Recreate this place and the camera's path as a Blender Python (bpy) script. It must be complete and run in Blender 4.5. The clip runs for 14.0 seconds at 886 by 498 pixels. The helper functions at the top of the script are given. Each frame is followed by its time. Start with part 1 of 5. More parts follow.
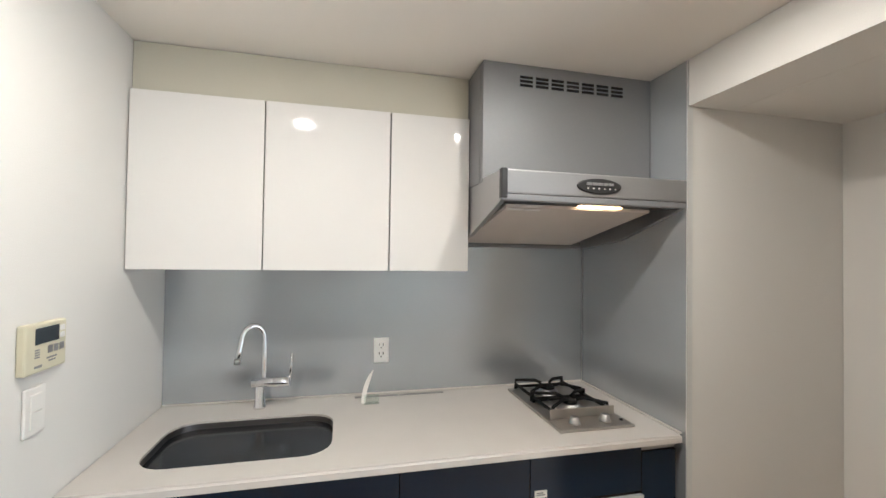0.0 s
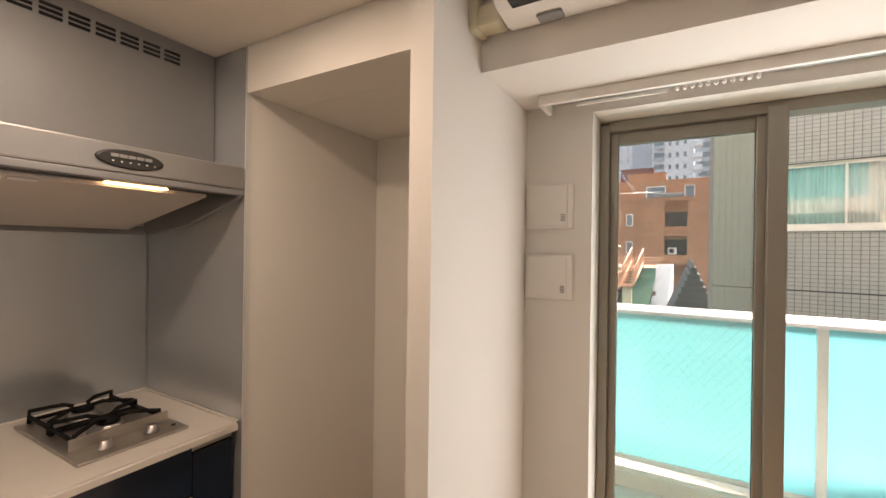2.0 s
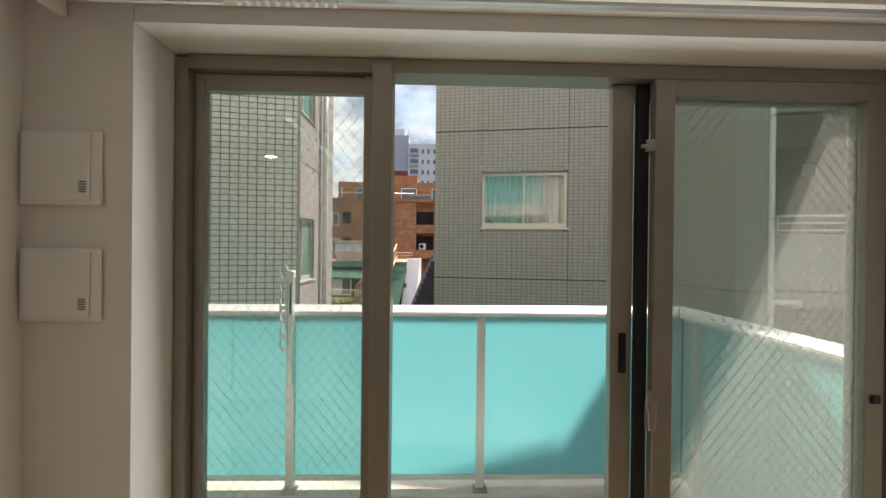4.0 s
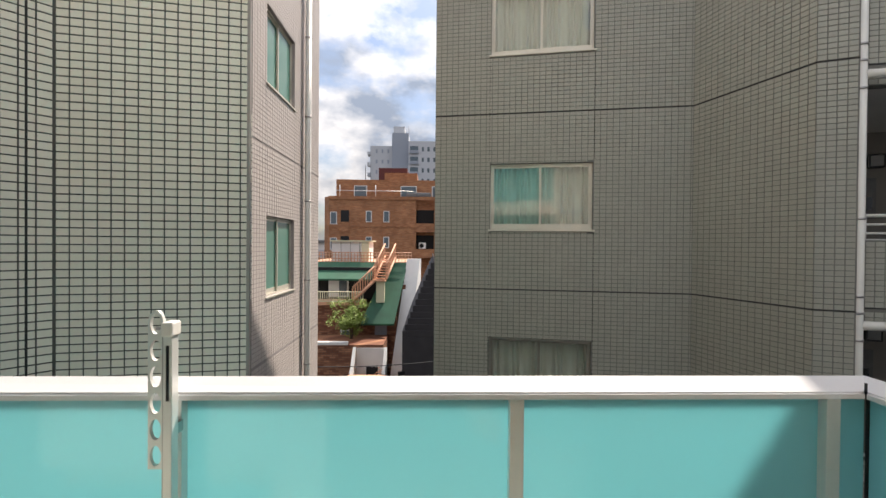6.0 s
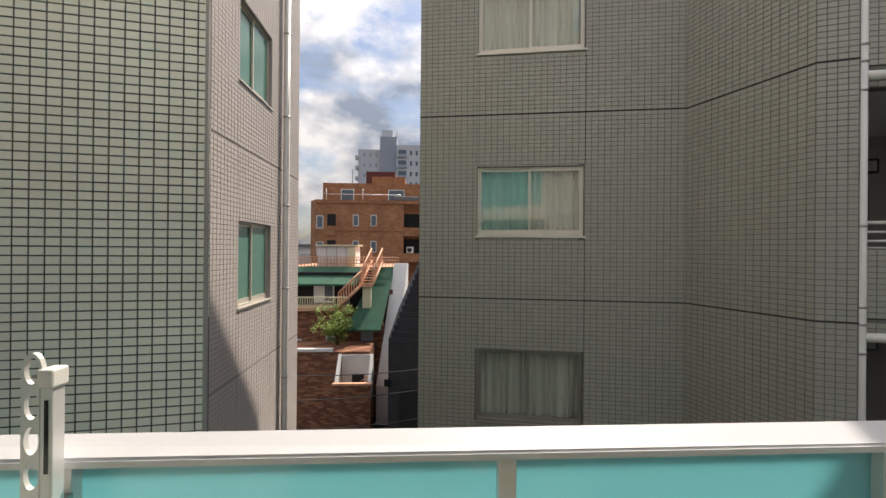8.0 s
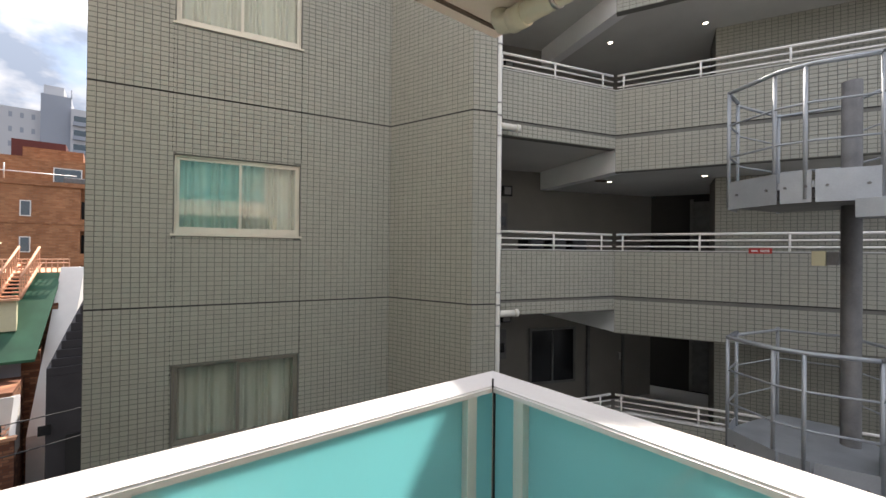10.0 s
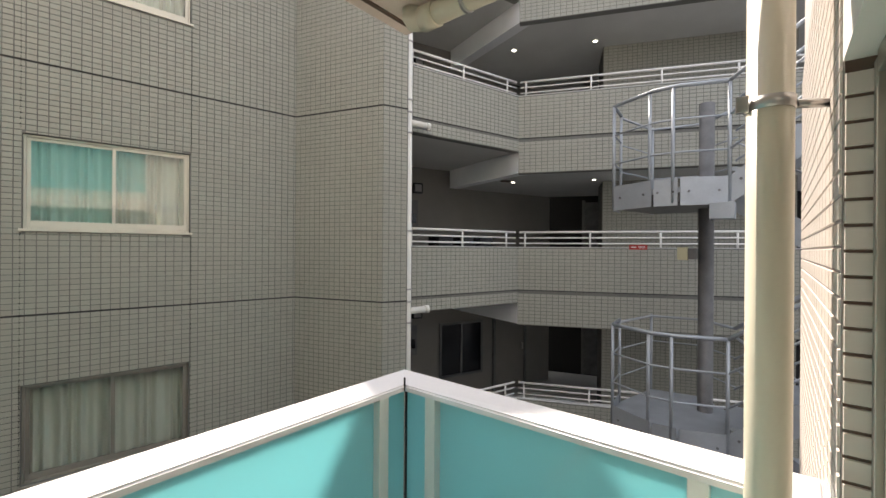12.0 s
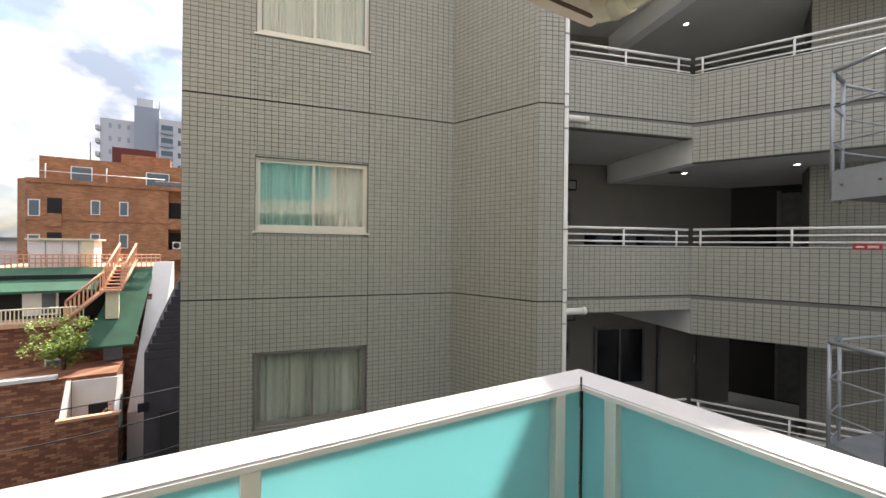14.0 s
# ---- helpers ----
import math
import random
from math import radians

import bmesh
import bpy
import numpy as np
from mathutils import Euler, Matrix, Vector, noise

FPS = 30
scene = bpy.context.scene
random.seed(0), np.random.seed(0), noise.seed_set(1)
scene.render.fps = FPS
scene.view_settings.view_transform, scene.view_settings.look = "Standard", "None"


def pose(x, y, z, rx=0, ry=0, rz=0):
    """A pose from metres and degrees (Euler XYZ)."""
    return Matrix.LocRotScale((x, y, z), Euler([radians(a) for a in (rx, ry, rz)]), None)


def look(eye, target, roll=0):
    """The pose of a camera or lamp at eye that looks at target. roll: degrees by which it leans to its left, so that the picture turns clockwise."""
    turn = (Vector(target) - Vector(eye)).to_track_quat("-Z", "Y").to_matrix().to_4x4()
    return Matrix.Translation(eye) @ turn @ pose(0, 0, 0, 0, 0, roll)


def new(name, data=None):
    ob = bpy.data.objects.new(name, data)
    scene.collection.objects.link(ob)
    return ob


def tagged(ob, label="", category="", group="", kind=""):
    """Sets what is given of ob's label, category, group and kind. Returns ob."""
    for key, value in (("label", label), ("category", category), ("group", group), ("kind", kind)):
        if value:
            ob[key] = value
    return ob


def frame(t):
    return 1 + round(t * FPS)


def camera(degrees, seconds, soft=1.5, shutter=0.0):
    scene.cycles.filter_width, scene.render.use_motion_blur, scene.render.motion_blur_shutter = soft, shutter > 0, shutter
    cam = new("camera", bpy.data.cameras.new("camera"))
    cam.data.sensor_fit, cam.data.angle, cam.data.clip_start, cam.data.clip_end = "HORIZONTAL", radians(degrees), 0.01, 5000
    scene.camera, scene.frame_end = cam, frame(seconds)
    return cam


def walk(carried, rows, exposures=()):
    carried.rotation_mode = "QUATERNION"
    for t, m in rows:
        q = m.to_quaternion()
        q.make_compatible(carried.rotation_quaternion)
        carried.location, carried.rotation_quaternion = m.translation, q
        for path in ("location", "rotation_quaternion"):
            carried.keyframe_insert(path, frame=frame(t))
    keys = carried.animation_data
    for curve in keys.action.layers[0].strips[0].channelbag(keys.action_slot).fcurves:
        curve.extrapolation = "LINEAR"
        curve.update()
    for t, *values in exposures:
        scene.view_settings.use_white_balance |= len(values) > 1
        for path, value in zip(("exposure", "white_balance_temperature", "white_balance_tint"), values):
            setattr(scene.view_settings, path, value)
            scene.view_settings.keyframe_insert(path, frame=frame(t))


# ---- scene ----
cam = camera(93.7, 14.0)
PATH = [
    (0, (0.138, -0.073, 1.509), (0.6, 1.872, 1.547), 0.8),
    (0.5, (0.182, -0.086, 1.536), (0.909, 1.777, 1.513), 0.9),
    (1, (0.235, -0.091, 1.536), (1.319, 1.589, 1.501), 1.1),
    (1.5, (0.31, -0.125, 1.516), (1.774, 1.239, 1.507), 1.1),
    (2.2, (0.438, -0.237, 1.517), (2.258, 0.592, 1.516), 0.6),
    (2.6, (0.516, -0.373, 1.51), (2.448, 0.142, 1.516), 0.4),
    (3, (0.625, -0.511, 1.512), (2.609, -0.264, 1.513), 0.6),
    (3.6, (0.833, -0.605, 1.5), (2.833, -0.633, 1.498), 0.7),
    (5.8, (2.141, -0.652, 1.614), (4.139, -0.75, 1.598), 0.5),
    (6, (2.232, -0.643, 1.62), (4.231, -0.701, 1.603), 0.5),
    (6.5, (2.409, -0.614, 1.647), (4.408, -0.575, 1.633), 0.5),
    (7, (2.516, -0.58, 1.66), (4.513, -0.484, 1.65), 0.5),
    (7.5, (2.552, -0.63, 1.667), (4.552, -0.574, 1.661), 0.5),
    (8, (2.547, -0.702, 1.667), (4.544, -0.816, 1.669), 0.5),
    (8.5, (2.539, -0.784, 1.687), (4.501, -1.173, 1.689), 0.5),
    (9, (2.499, -0.855, 1.687), (4.369, -1.565, 1.693), 0.4),
    (9.2, (2.483, -0.877, 1.681), (4.301, -1.712, 1.69), 0.5),
    (11.5, (2.405, -0.986, 1.681), (3.643, -2.556, 1.682), 0.3),
    (12, (2.448, -0.95, 1.691), (3.707, -2.504, 1.69), 0.4),
    (12.5, (2.464, -0.915, 1.687), (3.823, -2.382, 1.683), 0.5),
    (13, (2.483, -0.879, 1.693), (3.974, -2.212, 1.684), 0.5),
    (13.5, (2.503, -0.855, 1.690), (4.12, -2.033, 1.680), 0.5),
    (14, (2.508, -0.822, 1.676), (4.219, -1.858, 1.668), 0.6),
]
walk(cam, [(t, look(eye, target, roll)) for t, eye, target, roll in PATH],
     exposures=[(0.0, 2.65, 5600, 9), (1.0, 2.55, 5900, 11), (1.6, 2.35, 7000, 19), (2.1, 2.1, 7400, 23), (2.5, 1.5, 6700, 22), (3.0, 1.3, 6500, 17), (3.7, 1.2, 7100, 14), (5.6, 0.85, 7100, 14), (6.0, 0.78, 7100, 14), (6.5, 0.5, 7200, 14), (7.5, 0.42, 7200, 14), (9.0, 0.9, 7100, 15), (11.3, 1.3, 7200, 15), (14.0, 1.35, 7200, 15)])

# ---- world, sun and lamps ----
SUN_TO = Vector((0.62, -0.42, 1.0)).normalized()
ELEV, AZ = math.asin(SUN_TO.z), math.atan2(SUN_TO.x, SUN_TO.y)
world = bpy.data.worlds.new("sky")
world.use_nodes = True
scene.world = world
wn, wl = world.node_tree.nodes, world.node_tree.links
wn.clear()
w_out, w_bg, w_sky = wn.new("ShaderNodeOutputWorld"), wn.new("ShaderNodeBackground"), wn.new("ShaderNodeTexSky")
w_sky.sky_type, w_sky.sun_disc, w_sky.sun_elevation, w_sky.sun_rotation = "NISHITA", False, ELEV, AZ
w_tc, w_map, w_noise, w_ramp, w_mix = (wn.new("ShaderNodeTexCoord"), wn.new("ShaderNodeMapping"), wn.new("ShaderNodeTexNoise"),
                                        wn.new("ShaderNodeValToRGB"), wn.new("ShaderNodeMix"))
w_noise2, w_ramp2 = wn.new("ShaderNodeTexNoise"), wn.new("ShaderNodeValToRGB")
w_mix.data_type = "RGBA"
w_map.inputs["Scale"].default_value = (1.0, 1.0, 1.8)
w_map.inputs["Location"].default_value = (0.13, 0.42, 0.05)
w_noise.inputs["Scale"].default_value, w_noise.inputs["Detail"].default_value, w_noise.inputs["Roughness"].default_value = 4.5, 9, 0.55
w_noise2.inputs["Scale"].default_value, w_noise2.inputs["Detail"].default_value = 6.0, 6
w_ramp.color_ramp.elements[0].position, w_ramp.color_ramp.elements[1].position = 0.38, 0.52
w_ramp2.color_ramp.elements[0].position, w_ramp2.color_ramp.elements[1].position = 0.40, 0.60
w_ramp2.color_ramp.elements[0].color, w_ramp2.color_ramp.elements[1].color = (2.4, 3.0, 4.0, 1), (7.6, 7.8, 8.1, 1)
wl.new(w_tc.outputs["Generated"], w_map.inputs["Vector"])
wl.new(w_map.outputs[0], w_noise.inputs["Vector"])
wl.new(w_map.outputs[0], w_noise2.inputs["Vector"])
wl.new(w_noise.outputs["Fac"], w_ramp.inputs[0])
wl.new(w_noise2.outputs["Fac"], w_ramp2.inputs[0])
wl.new(w_ramp.outputs[0], w_mix.inputs["Factor"])
wl.new(w_sky.outputs[0], w_mix.inputs[6])
wl.new(w_ramp2.outputs[0], w_mix.inputs[7])
# a clouded sky is dimmer towards the horizon than overhead
w_sep, w_grad, w_mul = wn.new("ShaderNodeSeparateXYZ"), wn.new("ShaderNodeMapRange"), wn.new("ShaderNodeMix")
w_mul.data_type, w_mul.blend_type, w_mul.inputs["Factor"].default_value = "RGBA", "MULTIPLY", 1.0
w_grad.inputs[1].default_value, w_grad.inputs[2].default_value, w_grad.inputs[3].default_value, w_grad.inputs[4].default_value = 0.0, 0.9, 0.42, 1.30
wl.new(w_tc.outputs["Generated"], w_sep.inputs[0])
wl.new(w_sep.outputs[2], w_grad.inputs[0])
wl.new(w_mix.outputs[2], w_mul.inputs[6])
wl.new(w_grad.outputs[0], w_mul.inputs[7])
wl.new(w_mul.outputs[2], w_bg.inputs["Color"])
w_bg.inputs["Strength"].default_value = 0.13
wl.new(w_bg.outputs[0], w_out.inputs["Surface"])


def lamp(name, kind, at, energy, colour=(1, 1, 1)):
    data = bpy.data.lights.new(name, kind)
    data.energy, data.color = energy, colour
    ob = new(name, data)
    ob.matrix_world = at
    return data


sun = lamp("sun", "SUN", look(SUN_TO * 30, (0, 0, 0)), 4.2, (1.0, 0.95, 0.87))
sun.angle = radians(0.6)
sky_lamp = lamp("window_light", "AREA", look((2.19, -0.95, 1.10), (0, -0.95, 1.0)), 5.4, (0.95, 0.98, 1.0))
sky_lamp.shape, sky_lamp.size, sky_lamp.size_y = "RECTANGLE", 1.9, 1.7


# ---- materials ----
def mat(name, colour, rough=0.5, metal=0.0, vary=0.08, scale=6.0, bump=0.0, grain=80.0, per=0.0, island=0.0, coat=0.0, spec=0.5):
    m = bpy.data.materials.new(name)
    m.use_nodes = True
    n, l = m.node_tree.nodes, m.node_tree.links
    b = n["Principled BSDF"]
    b.inputs["Roughness"].default_value, b.inputs["Metallic"].default_value = rough, metal
    b.inputs["Coat Weight"].default_value, b.inputs["Specular IOR Level"].default_value = coat, spec
    tc, n1, n2 = n.new("ShaderNodeTexCoord"), n.new("ShaderNodeTexNoise"), n.new("ShaderNodeTexNoise")
    n1.inputs["Scale"].default_value, n1.inputs["Detail"].default_value = scale, 5
    n2.inputs["Scale"].default_value, n2.inputs["Detail"].default_value = grain, 3
    l.new(tc.outputs["Object"], n1.inputs["Vector"])
    l.new(tc.outputs["Object"], n2.inputs["Vector"])
    add = n.new("ShaderNodeMath")
    add.operation = "MULTIPLY_ADD"
    l.new(n2.outputs["Fac"], add.inputs[0])
    add.inputs[1].default_value = 0.4
    l.new(n1.outputs["Fac"], add.inputs[2])
    last = add.outputs[0]
    for weight, node, out in ((per, "ShaderNodeObjectInfo", "Random"), (island, "ShaderNodeNewGeometry", "Random Per Island")):
        if weight:
            r, a = n.new(node), n.new("ShaderNodeMath")
            a.operation, a.inputs[1].default_value = "MULTIPLY_ADD", weight
            l.new(r.outputs[out], a.inputs[0])
            l.new(last, a.inputs[2])
            last = a.outputs[0]
    rng = n.new("ShaderNodeMapRange")
    top = 1.1 + per + island
    rng.inputs[1].default_value, rng.inputs[2].default_value = 0.3, top
    rng.inputs[3].default_value, rng.inputs[4].default_value = 1 - vary, 1 + vary
    l.new(last, rng.inputs[0])
    mul = n.new("ShaderNodeMix")
    mul.data_type, mul.blend_type, mul.inputs["Factor"].default_value = "RGBA", "MULTIPLY", 1.0
    mul.inputs[6].default_value = (*colour, 1)
    l.new(rng.outputs[0], mul.inputs[7])
    l.new(mul.outputs[2], b.inputs["Base Color"])
    if bump:
        bp = n.new("ShaderNodeBump")
        bp.inputs["Strength"].default_value, bp.inputs["Distance"].default_value = bump, 0.002
        l.new(n2.outputs["Fac"], bp.inputs["Height"])
        l.new(bp.outputs[0], b.inputs["Normal"])
    return m


def glass(name, tint, rough=0.0):
    m = bpy.data.materials.new(name)
    m.use_nodes = True
    b = m.node_tree.nodes["Principled BSDF"]
    b.inputs["Base Color"].default_value = (*tint, 1)
    b.inputs["Transmission Weight"].default_value, b.inputs["Roughness"].default_value, b.inputs["IOR"].default_value = 1.0, rough, 1.45
    return m


def clear_glass(name, tint, dust=0.0):
    """Thin window glass: a clear pane with a mirror sheen and a film of dust that sunlight shows up."""
    m = bpy.data.materials.new(name)
    m.use_nodes = True
    n, l = m.node_tree.nodes, m.node_tree.links
    n.clear()
    o, mx, tr, gl = n.new("ShaderNodeOutputMaterial"), n.new("ShaderNodeMixShader"), n.new("ShaderNodeBsdfTransparent"), n.new("ShaderNodeBsdfGlossy")
    lw, pw, ma = n.new("ShaderNodeLayerWeight"), n.new("ShaderNodeMath"), n.new("ShaderNodeMath")
    tr.inputs[0].default_value, gl.inputs["Roughness"].default_value = (*tint, 1), 0.01
    pw.operation, pw.inputs[1].default_value = "POWER", 5.0
    ma.operation, ma.inputs[1].default_value, ma.inputs[2].default_value = "MULTIPLY_ADD", 0.88, 0.08
    l.new(lw.outputs["Facing"], pw.inputs[0])
    l.new(pw.outputs[0], ma.inputs[0])
    l.new(ma.outputs[0], mx.inputs[0])
    l.new(tr.outputs[0], mx.inputs[1])
    l.new(gl.outputs[0], mx.inputs[2])
    last = mx.outputs[0]
    if dust:
        tl, md = n.new("ShaderNodeBsdfTranslucent"), n.new("ShaderNodeMixShader")
        tl.inputs[0].default_value, md.inputs[0].default_value = (0.9, 0.9, 0.86, 1), dust
        l.new(last, md.inputs[1])
        l.new(tl.outputs[0], md.inputs[2])
        last = md.outputs[0]
    l.new(last, o.inputs[0])
    return m


def frosted(name, colour):
    """Milky sheet that lets light through, with a glossy face."""
    m = bpy.data.materials.new(name)
    m.use_nodes = True
    n, l = m.node_tree.nodes, m.node_tree.links
    n.clear()
    o, mx, tl, df, gl, mx2 = (n.new("ShaderNodeOutputMaterial"), n.new("ShaderNodeMixShader"), n.new("ShaderNodeBsdfTranslucent"),
                              n.new("ShaderNodeBsdfDiffuse"), n.new("ShaderNodeBsdfGlossy"), n.new("ShaderNodeMixShader"))
    nz, rg = n.new("ShaderNodeTexNoise"), n.new("ShaderNodeMix")
    nz.inputs["Scale"].default_value = 1.3
    rg.data_type = "RGBA"
    rg.inputs[6].default_value, rg.inputs[7].default_value = (*[c * 0.94 for c in colour], 1), (*[min(1, c * 1.05) for c in colour], 1)
    l.new(nz.outputs["Fac"], rg.inputs["Factor"])
    l.new(rg.outputs[2], tl.inputs[0])
    l.new(rg.outputs[2], df.inputs[0])
    gl.inputs["Roughness"].default_value = 0.06
    mx.inputs[0].default_value, mx2.inputs[0].default_value = 0.28, 0.05
    l.new(tl.outputs[0], mx.inputs[1])
    l.new(df.outputs[0], mx.inputs[2])
    l.new(mx.outputs[0], mx2.inputs[1])
    l.new(gl.outputs[0], mx2.inputs[2])
    l.new(mx2.outputs[0], o.inputs[0])
    return m


def glow(name, colour, strength):
    m = bpy.data.materials.new(name)
    m.use_nodes = True
    b = m.node_tree.nodes["Principled BSDF"]
    b.inputs["Base Color"].default_value = (*colour, 1)
    b.inputs["Emission Color"].default_value, b.inputs["Emission Strength"].default_value = (*colour, 1), strength
    return m


def brickwork(name, colours, mortar, width, height, rough=0.85):
    """Mottled brick courses on upright walls."""
    m = bpy.data.materials.new(name)
    m.use_nodes = True
    n, l = m.node_tree.nodes, m.node_tree.links
    tc, sep, add, com = n.new("ShaderNodeTexCoord"), n.new("ShaderNodeSeparateXYZ"), n.new("ShaderNodeMath"), n.new("ShaderNodeCombineXYZ")
    br, nz, mx = n.new("ShaderNodeTexBrick"), n.new("ShaderNodeTexNoise"), n.new("ShaderNodeMix")
    l.new(tc.outputs["Object"], sep.inputs[0])
    l.new(sep.outputs[0], add.inputs[0])
    l.new(sep.outputs[1], add.inputs[1])
    l.new(add.outputs[0], com.inputs[0])
    l.new(sep.outputs[2], com.inputs[1])
    l.new(com.outputs[0], br.inputs["Vector"])
    br.inputs["Scale"].default_value, br.inputs["Brick Width"].default_value, br.inputs["Row Height"].default_value = 1.0, width, height
    br.inputs["Mortar Size"].default_value, br.inputs["Bias"].default_value = height * 0.07, -0.25
    br.inputs["Color1"].default_value, br.inputs["Color2"].default_value, br.inputs["Mortar"].default_value = (*colours[0], 1), (*colours[1], 1), (*mortar, 1)
    nz.inputs["Scale"].default_value, nz.inputs["Detail"].default_value = 0.7, 6
    mx.data_type, mx.blend_type, mx.inputs["Factor"].default_value = "RGBA", "OVERLAY", 0.45
    l.new(tc.outputs["Object"], nz.inputs["Vector"])
    l.new(br.outputs["Color"], mx.inputs[6])
    l.new(nz.outputs["Fac"], mx.inputs[7])
    b = n["Principled BSDF"]
    b.inputs["Roughness"].default_value = rough
    l.new(mx.outputs[2], b.inputs["Base Color"])
    return m


WALLPAPER = mat("white_wallpaper", (0.76, 0.74, 0.70), 0.85, vary=0.03, scale=1.5, bump=0.35, grain=260)
CEILING = mat("ceiling_paper", (0.80, 0.76, 0.70), 0.9, vary=0.03, scale=1.2, bump=0.3, grain=240)
BEIGE = mat("beige_wallpaper", (0.60, 0.57, 0.47), 0.85, vary=0.03, scale=1.5, bump=0.3, grain=260)
FLOORWOOD = mat("floor_wood", (0.50, 0.36, 0.24), 0.4, vary=0.25, scale=4, per=0.5)
STEEL_PANEL = mat("metallic_panel", (0.52, 0.545, 0.57), 0.22, 0.6, vary=0.07, scale=2.5, grain=140)
HOOD_GREY = mat("hood_grey", (0.25, 0.254, 0.262), 0.5, 0.25, vary=0.06, scale=3)
HOOD_DARK = mat("hood_dark", (0.04, 0.04, 0.04), 0.5, 0.3)
HOOD_LIGHT = mat("hood_silver", (0.38, 0.38, 0.38), 0.34, 0.6, vary=0.04)
FILTER = mat("filter_panel", (0.62, 0.57, 0.53), 0.4, vary=0.04)
GLOSS_WHITE = mat("gloss_white", (0.80, 0.78, 0.75), 0.07, vary=0.015, scale=2, spec=0.25)
COUNTER = mat("counter_stone", (0.66, 0.625, 0.58), 0.3, vary=0.04, scale=8, grain=300)
NAVY = mat("navy_gloss", (0.005, 0.016, 0.036), 0.16, vary=0.12, scale=3, coat=0.0, spec=0.4)
STEEL = mat("brushed_steel", (0.42, 0.41, 0.40), 0.34, 0.95, vary=0.12, scale=5, grain=200)
HOB_STEEL = mat("hob_steel", (0.50, 0.47, 0.43), 0.33, 0.85, vary=0.08)
CHROME = mat("chrome", (0.80, 0.80, 0.80), 0.06, 1.0, vary=0.02)
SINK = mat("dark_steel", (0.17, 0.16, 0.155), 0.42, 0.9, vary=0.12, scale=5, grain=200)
IRON = mat("black_iron", (0.008, 0.008, 0.008), 0.7, vary=0.2, bump=0.2, spec=0.2)
PLASTIC = mat("white_plastic", (0.80, 0.78, 0.74), 0.4, vary=0.02)
IVORY = mat("ivory_plastic", (0.66, 0.62, 0.46), 0.4, vary=0.03)
BLACK = mat("black_plastic", (0.01, 0.012, 0.015), 0.15, vary=0.1)
GREYINK = mat("grey_print", (0.25, 0.25, 0.25), 0.6)
CLEARPLASTIC = mat("milky_plastic", (0.75, 0.75, 0.75), 0.25)
ALU = mat("beige_aluminium", (0.33, 0.31, 0.27), 0.4, 0.5, vary=0.06, scale=3)
ALU_LIGHT = mat("silver_aluminium", (0.72, 0.72, 0.70), 0.38, 0.35, vary=0.05, scale=3)
RAIL_ALU = mat("rail_aluminium", (0.72, 0.72, 0.74), 0.45, 0.05, vary=0.06, scale=2.2, bump=0.05)
RUBBER_AND_GAP = mat("rubber_and_gap_black", (0.015, 0.015, 0.015), 0.6)
PANE = clear_glass("window_glass", (0.93, 0.965, 0.945))
DUSTY = clear_glass("dusty_wired_glass", (0.93, 0.965, 0.945), 0.05)
WIRE = mat("glass_wire", (0.25, 0.26, 0.25), 0.5, 0.4)
TEAL = frosted("teal_frosted_glass", (0.42, 0.80, 0.84))
CURB = mat("curb_paint", (0.58, 0.55, 0.48), 0.7, vary=0.15, scale=5, bump=0.3)
BALCFLOOR = mat("balcony_vinyl", (0.44, 0.48, 0.43), 0.55, vary=0.12, scale=6, bump=0.2)
SLAB = mat("slab_paint", (0.80, 0.68, 0.60), 0.8, vary=0.08, scale=3, bump=0.4)
PIPE = mat("beige_pvc", (0.66, 0.62, 0.50), 0.35, vary=0.05, scale=3)
PIPE_WHITE = mat("white_pvc", (0.70, 0.69, 0.64), 0.4, vary=0.06)
OWNWALL = mat("own_wall_tile", (0.56, 0.53, 0.49), 0.6, vary=0.1, scale=1.5, bump=0.2)
TILE_OWN = mat("beige_tile", (0.60, 0.54, 0.49), 0.4, vary=0.08, per=0.5, island=0.5)
GROUT_BROWN = mat("brown_grout", (0.12, 0.08, 0.06), 0.9, vary=0.2)
TILE_GREY = mat("grey_tile", (0.345, 0.345, 0.295), 0.38, vary=0.16, scale=0.5, island=0.35, per=0.35, grain=30)
GROUT = mat("dark_grout", (0.17, 0.17, 0.155), 0.9, vary=0.2, scale=3)
TILE_LEFT = mat("light_grey_tile", (0.73, 0.67, 0.60), 0.38, vary=0.12, scale=0.6, island=0.3, per=0.3, grain=30)
GROUT_LEFT = mat("grey_grout", (0.085, 0.085, 0.08), 0.9, vary=0.2, scale=3)
TILE_PINK = mat("pale_pink_tile", (0.52, 0.47, 0.445), 0.42, vary=0.08, scale=0.7, island=0.3, grain=30)
GROUT_PINK = mat("pink_grout", (0.36, 0.32, 0.31), 0.9, vary=0.1)
JOINT = mat("sealant", (0.03, 0.03, 0.03), 0.8)
CURTAIN = mat("curtain_cloth", (0.62, 0.60, 0.54), 0.9, vary=0.1, scale=4)
CURTAIN_GREEN = mat("pale_green_curtain", (0.42, 0.58, 0.53), 0.9, vary=0.1, scale=4)
# Near-black: paints unlit depth behind windows, balconies and corridor, and colours dark parts.
BLACK_AND_SHADE = mat("black_and_shade", (0.016, 0.016, 0.016), 0.9)
CONCRETE = mat("corridor_paint", (0.58, 0.58, 0.56), 0.85, vary=0.1, scale=1.5)
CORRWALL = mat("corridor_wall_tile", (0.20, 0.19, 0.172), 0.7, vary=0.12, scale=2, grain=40)
